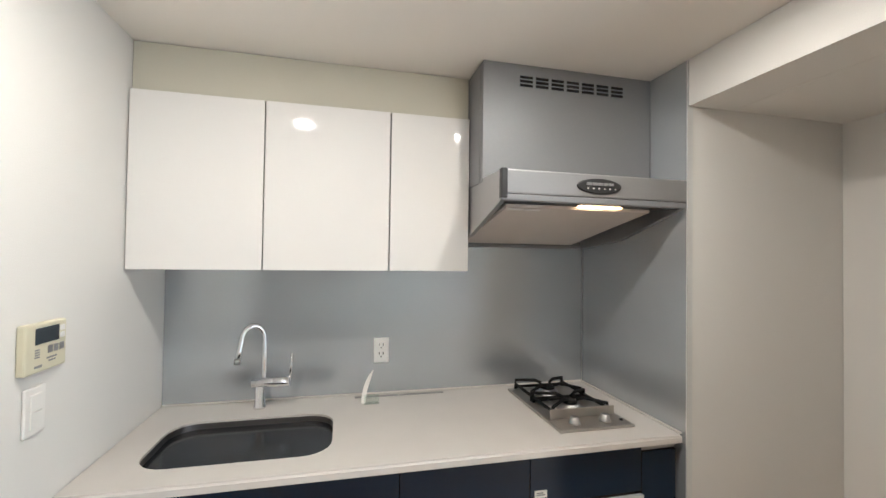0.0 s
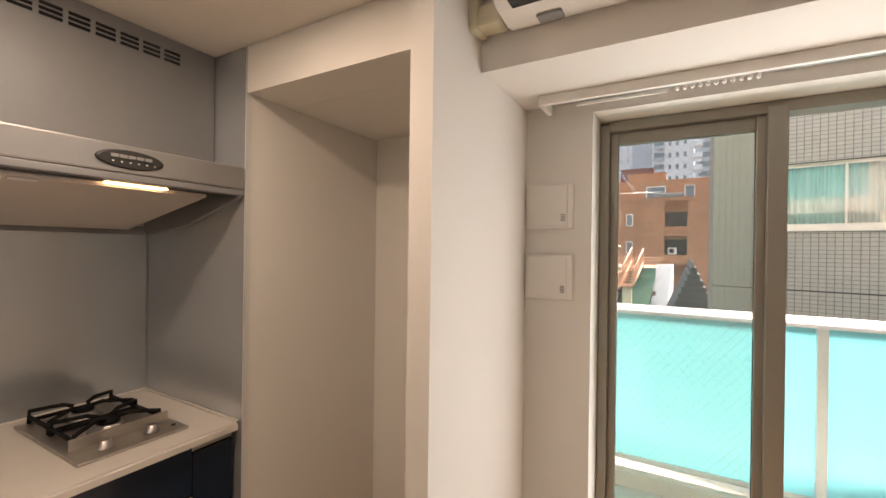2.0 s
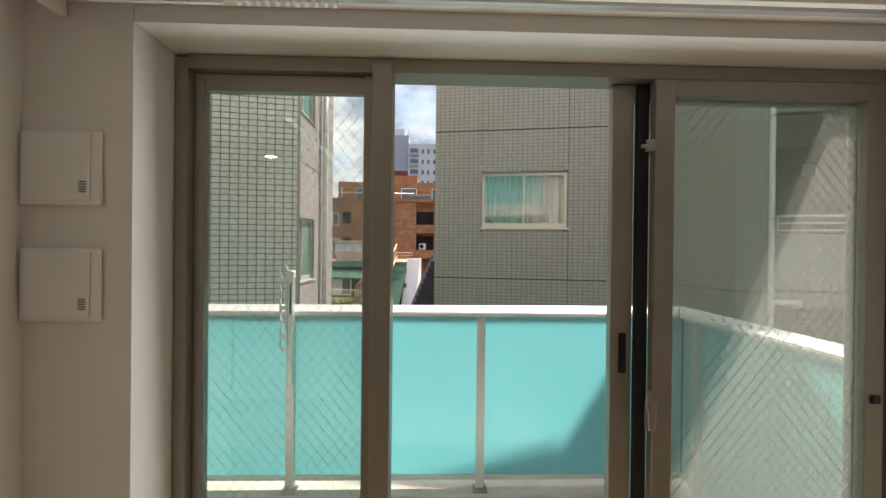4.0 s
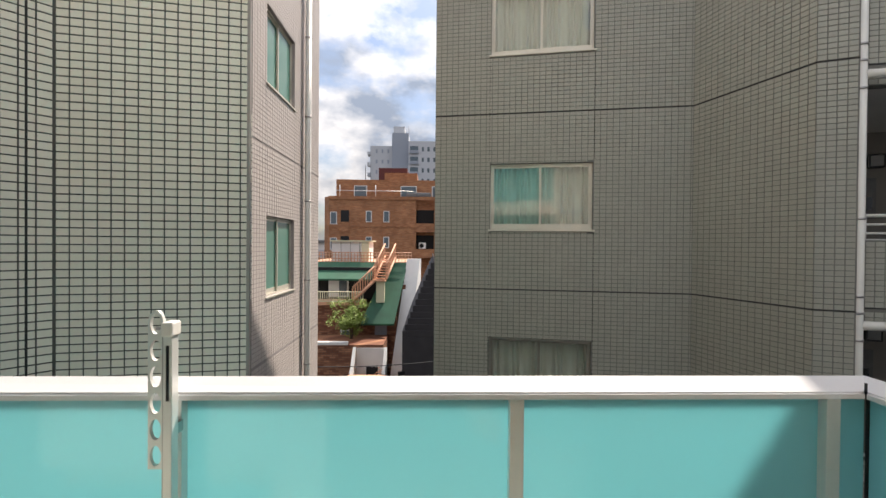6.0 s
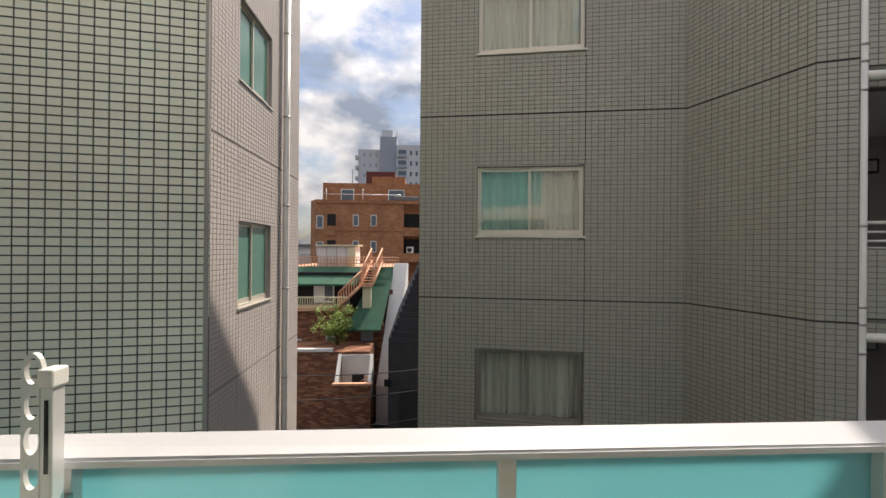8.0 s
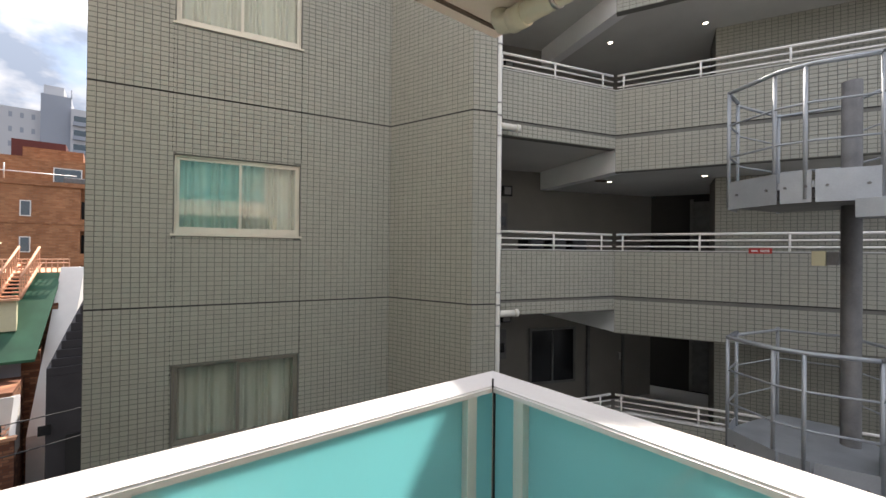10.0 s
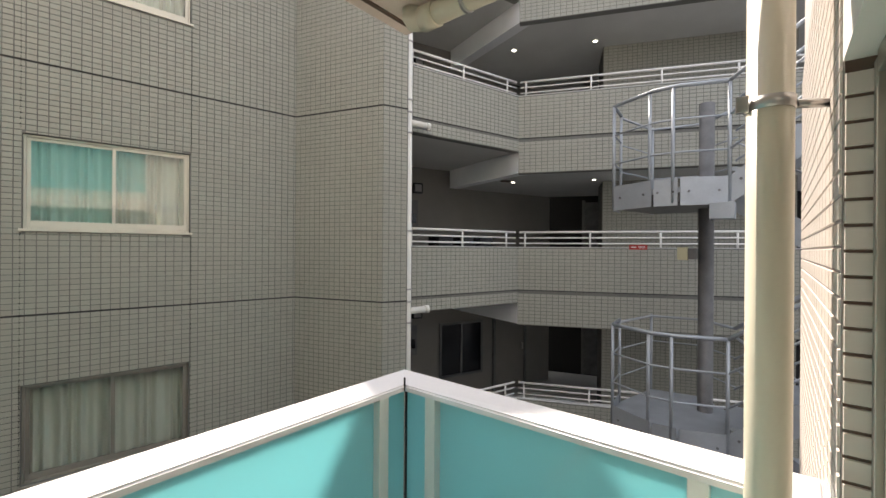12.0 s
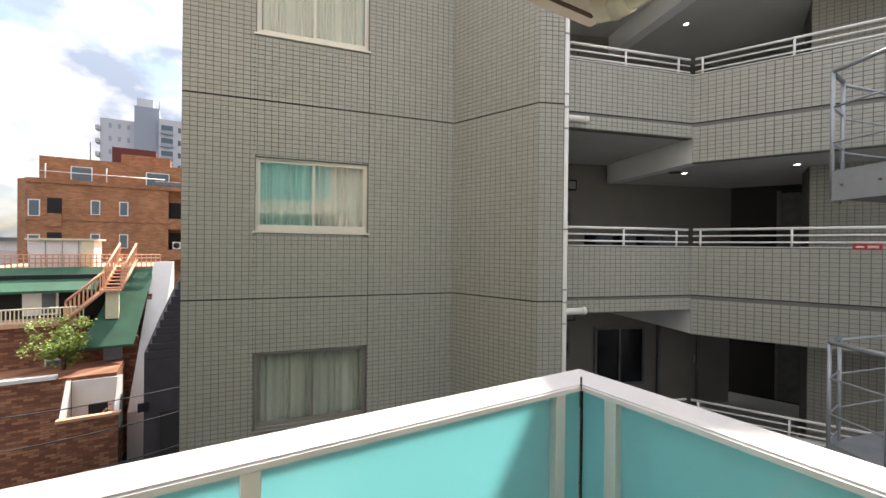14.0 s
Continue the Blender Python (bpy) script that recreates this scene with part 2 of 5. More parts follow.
WINALU = mat("window_aluminium", (0.62, 0.59, 0.51), 0.4, 0.4, vary=0.05)
BEAMWHITE = mat("beam_paint", (0.84, 0.85, 0.86), 0.7, vary=0.06, scale=2)
GALV = mat("galvanised_steel", (0.36, 0.39, 0.42), 0.5, 0.45, vary=0.18, scale=4, bump=0.1)
GALV_DARK = mat("mottled_dark_steel", (0.16, 0.16, 0.16), 0.6, 0.4, vary=0.35, scale=6)
RAILWHITE = mat("corridor_rail", (0.80, 0.79, 0.76), 0.45, vary=0.05)
BRICK = brickwork("orange_brick", ((0.30, 0.125, 0.055), (0.44, 0.21, 0.10)), (0.26, 0.15, 0.09), 0.42, 0.14)
BROWNBRICK = brickwork("brown_brick", ((0.17, 0.06, 0.03), (0.44, 0.21, 0.11)), (0.10, 0.06, 0.045), 0.36, 0.12)
GREENROOF = mat("green_roof", (0.018, 0.10, 0.052), 0.6, vary=0.35, scale=1.2)
DARKBLOCK = mat("dark_block", (0.032, 0.03, 0.034), 0.8, vary=0.3, scale=2)
WHITEWALL = mat("white_render", (0.70, 0.68, 0.64), 0.85, vary=0.15, scale=1.0)
ORANGE = mat("salmon_paint", (0.62, 0.33, 0.20), 0.6, vary=0.12)
TOWER = mat("tower_white", (0.50, 0.51, 0.53), 0.8, vary=0.05, scale=0.1)
TOWER_GREY = mat("tower_grey", (0.30, 0.33, 0.38), 0.8, vary=0.05, scale=0.1)
REDWALL = mat("red_wall", (0.11, 0.03, 0.026), 0.8, vary=0.1)
FARGLASS = mat("far_glass", (0.10, 0.13, 0.15), 0.12, vary=0.2)
GREENGLASS = mat("green_window", (0.10, 0.24, 0.19), 0.08, vary=0.1, scale=2)
CREAM = mat("cream_sheet", (0.66, 0.62, 0.42), 0.6)
LEAF = mat("leaf", (0.20, 0.27, 0.04), 0.55, vary=0.4, scale=3, island=0.6)
BARK = mat("bark", (0.10, 0.07, 0.05), 0.9, vary=0.2)
ASPHALT = mat("asphalt", (0.05, 0.05, 0.052), 0.9, vary=0.2, scale=1, bump=0.3)
CABLE = mat("cable", (0.03, 0.03, 0.03), 0.6)
RED = mat("red_sign", (0.45, 0.04, 0.03), 0.5)
LAMP_WARM = glow("lamp_warm", (1.0, 0.80, 0.55), 3.0)
LAMP_HOOD = glow("hood_lamp", (1.0, 0.62, 0.30), 3.0)
LAMP_OUT = glow("lamp_white", (1.0, 0.93, 0.82), 5.0)


# ---- builders ----
def part(name, bm, material, parent=None, label=""):
    me = bpy.data.meshes.new(name)
    bm.to_mesh(me)
    bm.free()
    me.materials.append(material)
    ob = new(name, me)
    if parent:
        ob.parent = parent
    if label:
        ob["label"] = label
    return ob


def thing(name, label, category, group="", at=(0, 0, 0)):
    ob = new(name)
    ob.location = at
    ob.empty_display_size = 0.1
    return tagged(ob, label, category, group)


def prism(bm, pts, z0, z1):
    lo = [bm.verts.new((x, y, z0)) for x, y in pts]
    hi = [bm.verts.new((x, y, z1)) for x, y in pts]
    n = len(pts)
    faces = [bm.faces.new(lo), bm.faces.new(hi)] + [bm.faces.new((lo[i], lo[(i + 1) % n], hi[(i + 1) % n], hi[i])) for i in range(n)]
    bmesh.ops.recalc_face_normals(bm, faces=faces)
    return faces


def cuboid(bm, x0, x1, y0, y1, z0, z1):
    return prism(bm, ((x0, y0), (x1, y0), (x1, y1), (x0, y1)), z0, z1)


def bars(*boxes, bevel=0.0):
    bm = bmesh.new()
    for b in boxes:
        cuboid(bm, min(b[0], b[1]), max(b[0], b[1]), min(b[2], b[3]), max(b[2], b[3]), min(b[4], b[5]), max(b[4], b[5]))
    if bevel:
        bmesh.ops.bevel(bm, geom=bm.edges[:], offset=bevel, segments=2, affect="EDGES", profile=0.5)
    return bm


def poly(pts, z0, z1, bevel=0.0):
    bm = bmesh.new()
    prism(bm, pts, z0, z1)
    if bevel:
        bmesh.ops.bevel(bm, geom=bm.edges[:], offset=bevel, segments=2, affect="EDGES", profile=0.5)
    return bm


def tube(points, r, sides=10, bm=None):
    """A round bar along points, with mitred bends."""
    bm = bm or bmesh.new()
    pts = [Vector(p) for p in points]
    rings, up = [], None
    for i, p in enumerate(pts):
        d = (pts[min(i + 1, len(pts) - 1)] - pts[max(i - 1, 0)]).normalized()
        if up is None:
            up = d.orthogonal().normalized()
        a = (up - d * up.dot(d)).normalized()
        up = a
        b = d.cross(a)
        rings.append([bm.verts.new(p + (a * math.cos(k * math.tau / sides) + b * math.sin(k * math.tau / sides)) * r) for k in range(sides)])
    for q, s in zip(rings, rings[1:]):
        for k in range(sides):
            f = bm.faces.new((q[k], q[(k + 1) % sides], s[(k + 1) % sides], s[k]))
            f.smooth = True
    bm.faces.new(rings[0][::-1])
    bm.faces.new(rings[-1])
    return bm


def lathe(profile, sides=24, at=(0, 0, 0)):
    bm = bmesh.new()
    rings = []
    for r, z in profile:
        rings.append([bm.verts.new((at[0] + r * math.cos(k * math.tau / sides), at[1] + r * math.sin(k * math.tau / sides), at[2] + z)) for k in range(sides)])
    for q, s in zip(rings, rings[1:]):
        for k in range(sides):
            bm.faces.new((q[k], q[(k + 1) % sides], s[(k + 1) % sides], s[k])).smooth = True
    bm.faces.new(rings[0][::-1])
    bm.faces.new(rings[-1])
    bmesh.ops.recalc_face_normals(bm, faces=bm.faces[:])
    return bm


def structure(name, bm, material, label, category):
    return tagged(part(name, bm, material), label, category, kind="structure")


class Face:
    """A vertical face from p0 to p1 in plan; the outside lies to the right of that way. s runs along it, d out of it."""

    def __init__(self, p0, p1):
        self.p0, self.p1 = Vector(p0), Vector(p1)
        self.length = (self.p1 - self.p0).length
        self.e = (self.p1 - self.p0) / self.length
        self.n = Vector((self.e.y, -self.e.x))

    def at(self, s, d=0.0):
        p = self.p0 + self.e * s + self.n * d
        return (p.x, p.y)

    def box(self, bm, s0, s1, d0, d1, z0, z1):
        return prism(bm, (self.at(s0, d0), self.at(s1, d0), self.at(s1, d1), self.at(s0, d1)), z0, z1)

    def bars(self, *boxes, bevel=0.0):
        bm = bmesh.new()
        for b in boxes:
            self.box(bm, *b)
        if bevel:
            bmesh.ops.bevel(bm, geom=bm.edges[:], offset=bevel, segments=2, affect="EDGES", profile=0.5)
        return bm


def cells(face, z0, z1, w, h, holes=(), breaks=()):
    """Where the tiles of a face go: lower corner, width and height, cut off at the holes and joints."""
    out = []
    cuts = [z0] + sorted(b for b in breaks if z0 < b < z1) + [z1]
    rows = [a + 0.008 + j * h for a, b in zip(cuts, cuts[1:]) for j in range(int((b - a - 0.012) / h + 0.05))]
    for z in rows:
        for i in range(int(face.length / w) + 1):
            s = i * w
            box = [s, z, min(w, face.length - s), h]
            for a, b, c, d in holes:
                if s + w <= a or s >= b or z + h <= c or z >= d:
                    continue
                if a <= s and s + w <= b and c <= z and z + h <= d:
                    box = None
                elif s < a or s + w > b:
                    box = [s, z, a - s, h] if s < a else [b, z, s + w - b, h]
                else:
                    box = [s, z, w, c - z] if z < c else [s, d, w, z + h - d]
                break
            if box and min(box[2:]) > 0.02:
                out.append(tuple(box))
    return out


def tile_sheet(name, face, places, w, h, gap, proud, material, parent):
    """Many tiles as real geometry in one mesh."""
    verts, faces = [], []
    g = gap / 2
    for s, z, w, h in places:
        k = len(verts)
        for d, q in ((0.0, 0.0), (proud, 0.0015)):
            for ss, zz in ((s + g + q, z + g + q), (s + w - g - q, z + g + q), (s + w - g - q, z + h - g - q), (s + g + q, z + h - g - q)):
                p = face.at(ss, d)
                verts.append((p[0], p[1], zz))
        faces += [(k + 4, k + 5, k + 6, k + 7)] + [(k + a, k + (a + 1) % 4, k + 4 + (a + 1) % 4, k + 4 + a) for a in range(4)]
    me = bpy.data.meshes.new(name)
    me.from_pydata(verts, [], faces)
    me.materials.append(material)
    ob = new(name, me)
    ob.parent = parent
    return tagged(ob, kind="stuff")


def tile_pieces(name, face, places, w, h, gap, proud, material, parent):
    """Tiles that can be picked apart: objects that share one mesh."""
    bm = bmesh.new()
    g = gap / 2
    lo = [bm.verts.new(p) for p in ((g, 0, g), (w - g, 0, g), (w - g, 0, h - g), (g, 0, h - g))]
    hi = [bm.verts.new(p) for p in ((g + .0015, -proud, g + .0015), (w - g - .0015, -proud, g + .0015), (w - g - .0015, -proud, h - g - .0015), (g + .0015, -proud, h - g - .0015))]
    bm.faces.new(hi)
    for a in range(4):
        bm.faces.new((lo[a], lo[(a + 1) % 4], hi[(a + 1) % 4], hi[a]))
    me = bpy.data.meshes.new(name)
    bm.to_mesh(me)
    bm.free()
    me.materials.append(material)
    turn = math.atan2(face.e.y, face.e.x)
    for s, z, *_ in places:
        ob = new(name, me)
        ob.parent = parent
        p = face.at(s)
        ob.matrix_world = Matrix.Translation((p[0], p[1], z)) @ Matrix.Rotation(turn, 4, "Z")


# ---- the flat: shell ----
structure("floor", bars((-3.0, 2.30, -2.6, 1.95, -0.12, 0.0)), FLOORWOOD, "brown wood floor of the small flat", "floor")
structure("ceiling", bars((-3.0, 1.60, 0.41, 2.1, 2.275, 2.40)), CEILING, "lowered white ceiling over the kitchen", "ceiling")
structure("ceiling_living", bars((-3.0, 2.067, -2.6, 0.409, 2.45, 2.56)), CEILING, "white papered ceiling of the room", "ceiling")
structure("wall_kitchen", bars((-0.75, 2.3, 1.96, 2.15, 0, 2.275)), WALLPAPER, "white papered wall behind the kitchen", "wall")
structure("wall_west", bars((-0.80, -0.615, 0.35, 1.955, 0, 2.275)), WALLPAPER, "white papered wall beside the sink", "wall")
structure("wall_back", bars((-3.1, -3.0, -2.6, 2.1, 0, 2.45)), WALLPAPER, "white papered far wall of the room", "wall")
structure("wall_south", bars((-3.0, 2.067, -2.75, -2.6, 0, 2.45)), WALLPAPER, "white papered side wall of the room", "wall")
structure("wall_hall", bars((-3.0, -0.81, 2.0, 2.1, 0, 2.275)), WALLPAPER, "white papered wall of the hall", "wall")
structure("bulkhead", bars((-0.612, 0.645, 1.625, 1.955, 2.092, 2.272)), BEIGE, "beige bulkhead above the wall cabinets", "wall")
# niche for the fridge, pillar and window wall
structure("wall_niche_head", bars((1.40, 1.598, 0.482, 1.236, 2.095, 2.273), (1.60, 2.18, 0.482, 1.236, 2.095, 2.20)), WALLPAPER, "white header above the fridge niche", "wall")
structure("wall_niche_side", bars((1.42, 2.30, 1.240, 1.955, 0, 2.273)), WALLPAPER, "cream side wall of the fridge niche", "wall")
structure("wall_niche_back", bars((2.18, 2.30, 0.482, 1.238, 0, 2.20)), WALLPAPER, "cream back wall of the fridge niche", "wall")
structure("pillar", poly(((1.355, 0.388), (2.07, 0.362), (2.07, 0.480), (1.40, 0.480), (1.355, 0.462)), 0, 2.45), WALLPAPER, "white papered pillar between niche and window", "wall")
structure("wall_window_side", bars((2.067, 2.357, 0.101, 0.480, -0.2, 2.60)), WALLPAPER, "white papered wall beside the balcony door", "wall")
structure("wall_window_head", bars((2.067, 2.357, -2.03, 0.099, 2.048, 2.60)), WALLPAPER, "white papered wall above the balcony door", "wall")
structure("wall_window_south", bars((2.067, 2.355, -2.75, -2.032, -0.2, 2.60)), WALLPAPER, "white papered wall beyond the balcony door", "wall")
structure("window_threshold", bars((2.05, 2.357, -2.03, 0.099, -0.2, 0.03)), ALU, "metal threshold of the balcony door", "threshold")
structure("beam", bars((1.64, 2.066, -2.6, 0.386, 2.092, 2.448)), WALLPAPER, "white papered beam above the balcony door", "beam")
structure("baseboard", bars((1.347, 1.354, 0.390, 0.460, 0, 0.06), (2.058, 2.066, 0.11, 0.36, 0, 0.06), bevel=0.002), PLASTIC, "white plastic skirting board", "baseboard")

# ---- balcony door: frame and sashes ----
XF = 2.226
win = tagged(new("window_1"), "grey aluminium sliding balcony door, one leaf slid open", "window", kind="structure")
part("window_frame", bars((XF, XF + 0.09, 0.062, 0.097, 0.03, 2.036), (XF, XF + 0.09, -2.03, -1.995, 0.03, 2.036),
                          (XF, XF + 0.09, -1.995, 0.062, 2.006, 2.046), (XF, XF + 0.09, -1.995, 0.062, 0.03, 0.06), bevel=0.002), ALU, win)
part("mullion", bars((XF - 0.012, XF + 0.085, -0.513, -0.456, 0.03, 2.03), (XF + 0.02, XF + 0.06, -0.458, -0.428, 0.06, 2.006), bevel=0.003), ALU, win, "wide aluminium mullion")


def sash(name, y0, y1, x, stile, pane_label):
    s = part(name, bars((x, x + 0.032, y0, y0 - stile, 0.06, 2.004), (x, x + 0.032, y1 + stile, y1, 0.06, 2.004),
                        (x, x + 0.032, y0 - stile, y1 + stile, 1.955, 2.004), (x, x + 0.032, y0 - stile, y1 + stile, 0.06, 0.13), bevel=0.002), ALU, win)
    g = part("glass_pane", bars((x + 0.013, x + 0.019, y0 - stile + 0.002, y1 + stile - 0.002, 0.128, 1.957)), DUSTY, s, pane_label)
    g.visible_shadow = False
    bm, ya, yb, za, zb, step = bmesh.new(), y1 + stile, y0 - stile, 0.13, 1.955, 0.034
    wide, high = yb - ya, zb - za
    for way in (1, -1):
        c = -wide if way > 0 else 0.0
        while c < high + (0 if way > 0 else wide):
            c += step * 1.25
            ends = []
            for u in (0.0, wide):
                ends.append((u, c + way * u * 1.25))
            (u0, v0), (u1, v1) = ends
            lo, hi = (0.0, 1.0)
            if v1 != v0:
                ts = sorted(((0 - v0) / (v1 - v0), (high - v0) / (v1 - v0)))
                lo, hi = max(lo, ts[0]), min(hi, ts[1])
            if hi - lo > 0.01:
                p = [(x + 0.016, ya + u0 + (u1 - u0) * q, za + v0 + (v1 - v0) * q) for q in (lo, hi)]
                tube(p, 0.0005, 3, bm)
    part("wire_mesh", bm, WIRE, s, "fine diamond wire mesh in the glass")
    return s


sash("fixed_sash", 0.061, -0.458, XF + 0.030, 0.030, "clear wired glass")
leaf1 = sash("sliding_sash", -1.172, -1.995, XF + 0.046, 0.064, "clear wired glass")
leaf2 = sash("inner_sash", -1.276, -1.972, XF - 0.004, 0.058, "clear wired glass")
# Black strip stands in for the shaded gap between the two stiles.
part("sash_gap_shade", bars((XF + 0.030, XF + 0.05, -1.275, -1.241, 0.08, 2.0)), RUBBER_AND_GAP, leaf1, "black strip painting the dark gap between the sashes")
part("pull_recess", bars((XF + 0.040, XF + 0.0455, -1.196, -1.218, 1.135, 1.255), bevel=0.002), BLACK, leaf1, "dark recessed door pull")
part("catch", bars((XF - 0.02, XF - 0.005, -1.245, -1.268, 1.79, 1.825), (XF - 0.018, XF - 0.008, -1.23, -1.25, 1.80, 1.81), bevel=0.003), STEEL, leaf2, "small metal catch")
part("crescent_lock", bars((XF - 0.03, XF - 0.004, -1.252, -1.276, 0.99, 1.07), (XF - 0.034, XF - 0.022, -1.245, -1.262, 1.05, 1.105), bevel=0.004), STEEL, leaf2, "worn metal crescent lock")
part("latch", bars((XF - 0.014, XF - 0.004, -1.93, -1.955, 1.06, 1.085), bevel=0.003), BLACK, leaf2)

# ---- curtain rail box ----
box_ = thing("curtain_box", "white valance with a curtain track under the beam", "curtain rail")
part("valance", bars((1.926, 1.946, -2.58, 0.274, 2.056, 2.0915), bevel=0.002), PLASTIC, box_)
part("end_cap", bars((1.946, 2.064, 0.256, 0.274, 2.056, 2.0915), bevel=0.002), PLASTIC, box_)
part("track", bars((1.985, 2.005, -2.55, 0.24, 2.071, 2.0915), bevel=0.002), STEEL, box_, "grey metal curtain track")
bm = bmesh.new()
for k in range(11):
    tube([(1.985, -0.18 - k * 0.022, 2.064), (2.005, -0.18 - k * 0.022, 2.064)], 0.006, 8, bm)
part("runners", bm, PLASTIC, box_, "white plastic curtain runners")
part("pull_arm", bars((1.99, 2.0, -0.15, 0.15, 2.056, 2.068), bevel=0.002), PLASTIC, box_)

# ---- access panels beside the window ----
for z0, z1 in ((1.600, 1.780), (1.319, 1.497)):
    p = thing("access_panel", "white plastic access panel with a small grey label", "access panel", "access panels beside the window")
    part("panel_frame", bars((2.055, 2.066, 0.168, 0.358, z0, z1), bevel=0.005), PLASTIC, p)
    part("panel_door", bars((2.050, 2.0545, 0.190, 0.345, z0 + 0.012, z1 - 0.008), bevel=0.0015), PLASTIC, p)
    part("label_plate", bars(*[(2.0485, 2.0496, 0.197, 0.214, z0 + 0.03 + 0.006 * k, z0 + 0.0335 + 0.006 * k) for k in range(5)]), GREYINK, p, "small grey printed label")

# ---- air conditioner on the beam ----
ac = thing("air_conditioner", "white wall air conditioner high on the beam", "air conditioner")
bm = bmesh.new()
prof = [(1.638, 2.20), (1.60, 2.186), (1.50, 2.196), (1.43, 2.235), (1.405, 2.30), (1.41, 2.40), (1.44, 2.435), (1.638, 2.435)]
prev = None
for y in (0.27, -0.53):
    ring = [bm.verts.new((x, y, z)) for x, z in prof]
    bm.faces.new(ring if prev is None else ring[::-1])
    if prev:
        for k in range(len(prof)):
            bm.faces.new((prev[k], prev[(k + 1) % len(prof)], ring[(k + 1) % len(prof)], ring[k]))
    prev = ring
bmesh.ops.recalc_face_normals(bm, faces=bm.faces[:])
bmesh.ops.bevel(bm, geom=bm.edges[:], offset=0.006, segments=2, affect="EDGES")
part("body", bm, PLASTIC, ac)
part("outlet_slot", bars((1.455, 1.50, -0.48, 0.22, 2.188, 2.206)), BLACK, ac, "dark air outlet")
part("display", bars((1.56, 1.60, 0.10, 0.17, 2.181, 2.187)), GREYINK, ac)
sleeve = thing("pipe_sleeve", "cream plastic duct sleeve in the corner beside the air conditioner", "duct")
part("sleeve_body", bars((1.56, 1.636, 0.280, 0.388, 2.20, 2.27), bevel=0.012), IVORY, sleeve)
part("collar", bars((1.548, 1.639, 0.352, 0.390, 2.19, 2.30), bevel=0.012), IVORY, sleeve)

# ---- kitchen ----
structure("splashback", bars((-0.613, 1.398, 1.950, 1.959, 0.852, 1.60)), STEEL_PANEL, "brushed metallic grey splashback panel", "splashback")
structure("side_panel", bars((1.400, 1.418, 1.244, 1.949, 0, 2.2735), bevel=0.001), STEEL_PANEL, "metallic grey side panel of the kitchen", "panel")
structure("side_panel_trim", bars((1.398, 1.421, 1.2385, 1.2435, 0, 2.273)), ALU_LIGHT, "silver edge trim", "trim")

# worktop with a sunk basin
top = thing("worktop", "cream stone worktop with a sunk steel basin", "worktop")
bm = bmesh.new()
SX0, SX1, SY0, SY1, SR = -0.485, 0.108, 1.365, 1.742, 0.10


def sink_ring(shrink, z, bm, r=SR):
    out = []
    for cx, cy, a0 in ((SX1 - r, SY1 - r, 0), (SX0 + r, SY1 - r, 90), (SX0 + r, SY0 + r, 180), (SX1 - r, SY0 + r, 270)):
        for k in range(7):
            a = radians(a0 + 15 * k)
            out.append(bm.verts.new((cx + (r - shrink) * math.cos(a), cy + (r - shrink) * math.sin(a), z)))
    return out


CX0, CX1, CY0, CY1 = -0.612, 1.388, 1.250, 1.949
outer = [(CX1, CY1), (CX0, CY1), (CX0, CY0), (CX1, CY0)]
for z in (0.85, 0.822):
    ring = sink_ring(0, z, bm)
    cor = [bm.verts.new((x, y, z)) for x, y in outer]
    for q in range(4):
        seg = ring[q * 7:(q + 1) * 7]
        for k in range(6):
            bm.faces.new((cor[q], seg[k], seg[k + 1]))
        nxt = ring[((q + 1) % 4) * 7]
        bm.faces.new((cor[q], seg[6], nxt, cor[(q + 1) % 4]))
    if z == 0.85:
        hi_ring, hi_cor = ring, cor
for k in range(28):
    bm.faces.new((hi_ring[k], hi_ring[(k + 1) % 28], ring[(k + 1) % 28], ring[k]))
for k in range(4):
    bm.faces.new((hi_cor[k], hi_cor[(k + 1) % 4], cor[(k + 1) % 4], cor[k]))
bmesh.ops.recalc_face_normals(bm, faces=bm.faces[:])
edge = [e for e in bm.edges if all(abs(v.co.z - 0.85) < 1e-5 for v in e.verts) and all(min(abs(v.co.y - CY0), 9) < 1e-4 for v in e.verts)]
bmesh.ops.bevel(bm, geom=edge, offset=0.008, segments=3, affect="EDGES")
part("slab", bm, COUNTER, top)
bm = bmesh.new()
rings = [sink_ring(s, z, bm) for s, z in ((0.001, 0.842), (0.004, 0.80), (0.012, 0.70), (0.03, 0.665), (0.07, 0.655))]
for q, s in zip(rings, rings[1:]):
    for k in range(28):
        bm.faces.new((q[k], s[k], s[(k + 1) % 28], q[(k + 1) % 28])).smooth = True
bm.faces.new(rings[-1])
bmesh.ops.recalc_face_normals(bm, faces=bm.faces[:])
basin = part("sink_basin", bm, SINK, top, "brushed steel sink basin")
part("drain", lathe(((0.05, 0.0), (0.055, 0.004), (0.03, 0.006), (0.0301, 0.002)), 20, (-0.19, 1.56, 0.656)), CHROME, basin)
part("upstand", bars((CX0, 1.388, 1.940, 1.949, 0.851, 0.858), (1.388, 1.398, 1.26, 1.949, 0.85, 0.857), bevel=0.002), COUNTER, top)
rail_strip = thing("worktop_rail", "thin metal strip let into the worktop", "rail strip")
part("strip", bars((0.197, 0.40, 1.894, 1.910, 0.8505, 0.854), (0.405, 0.617, 1.894, 1.910, 0.8505, 0.854), bevel=0.001), STEEL, rail_strip)

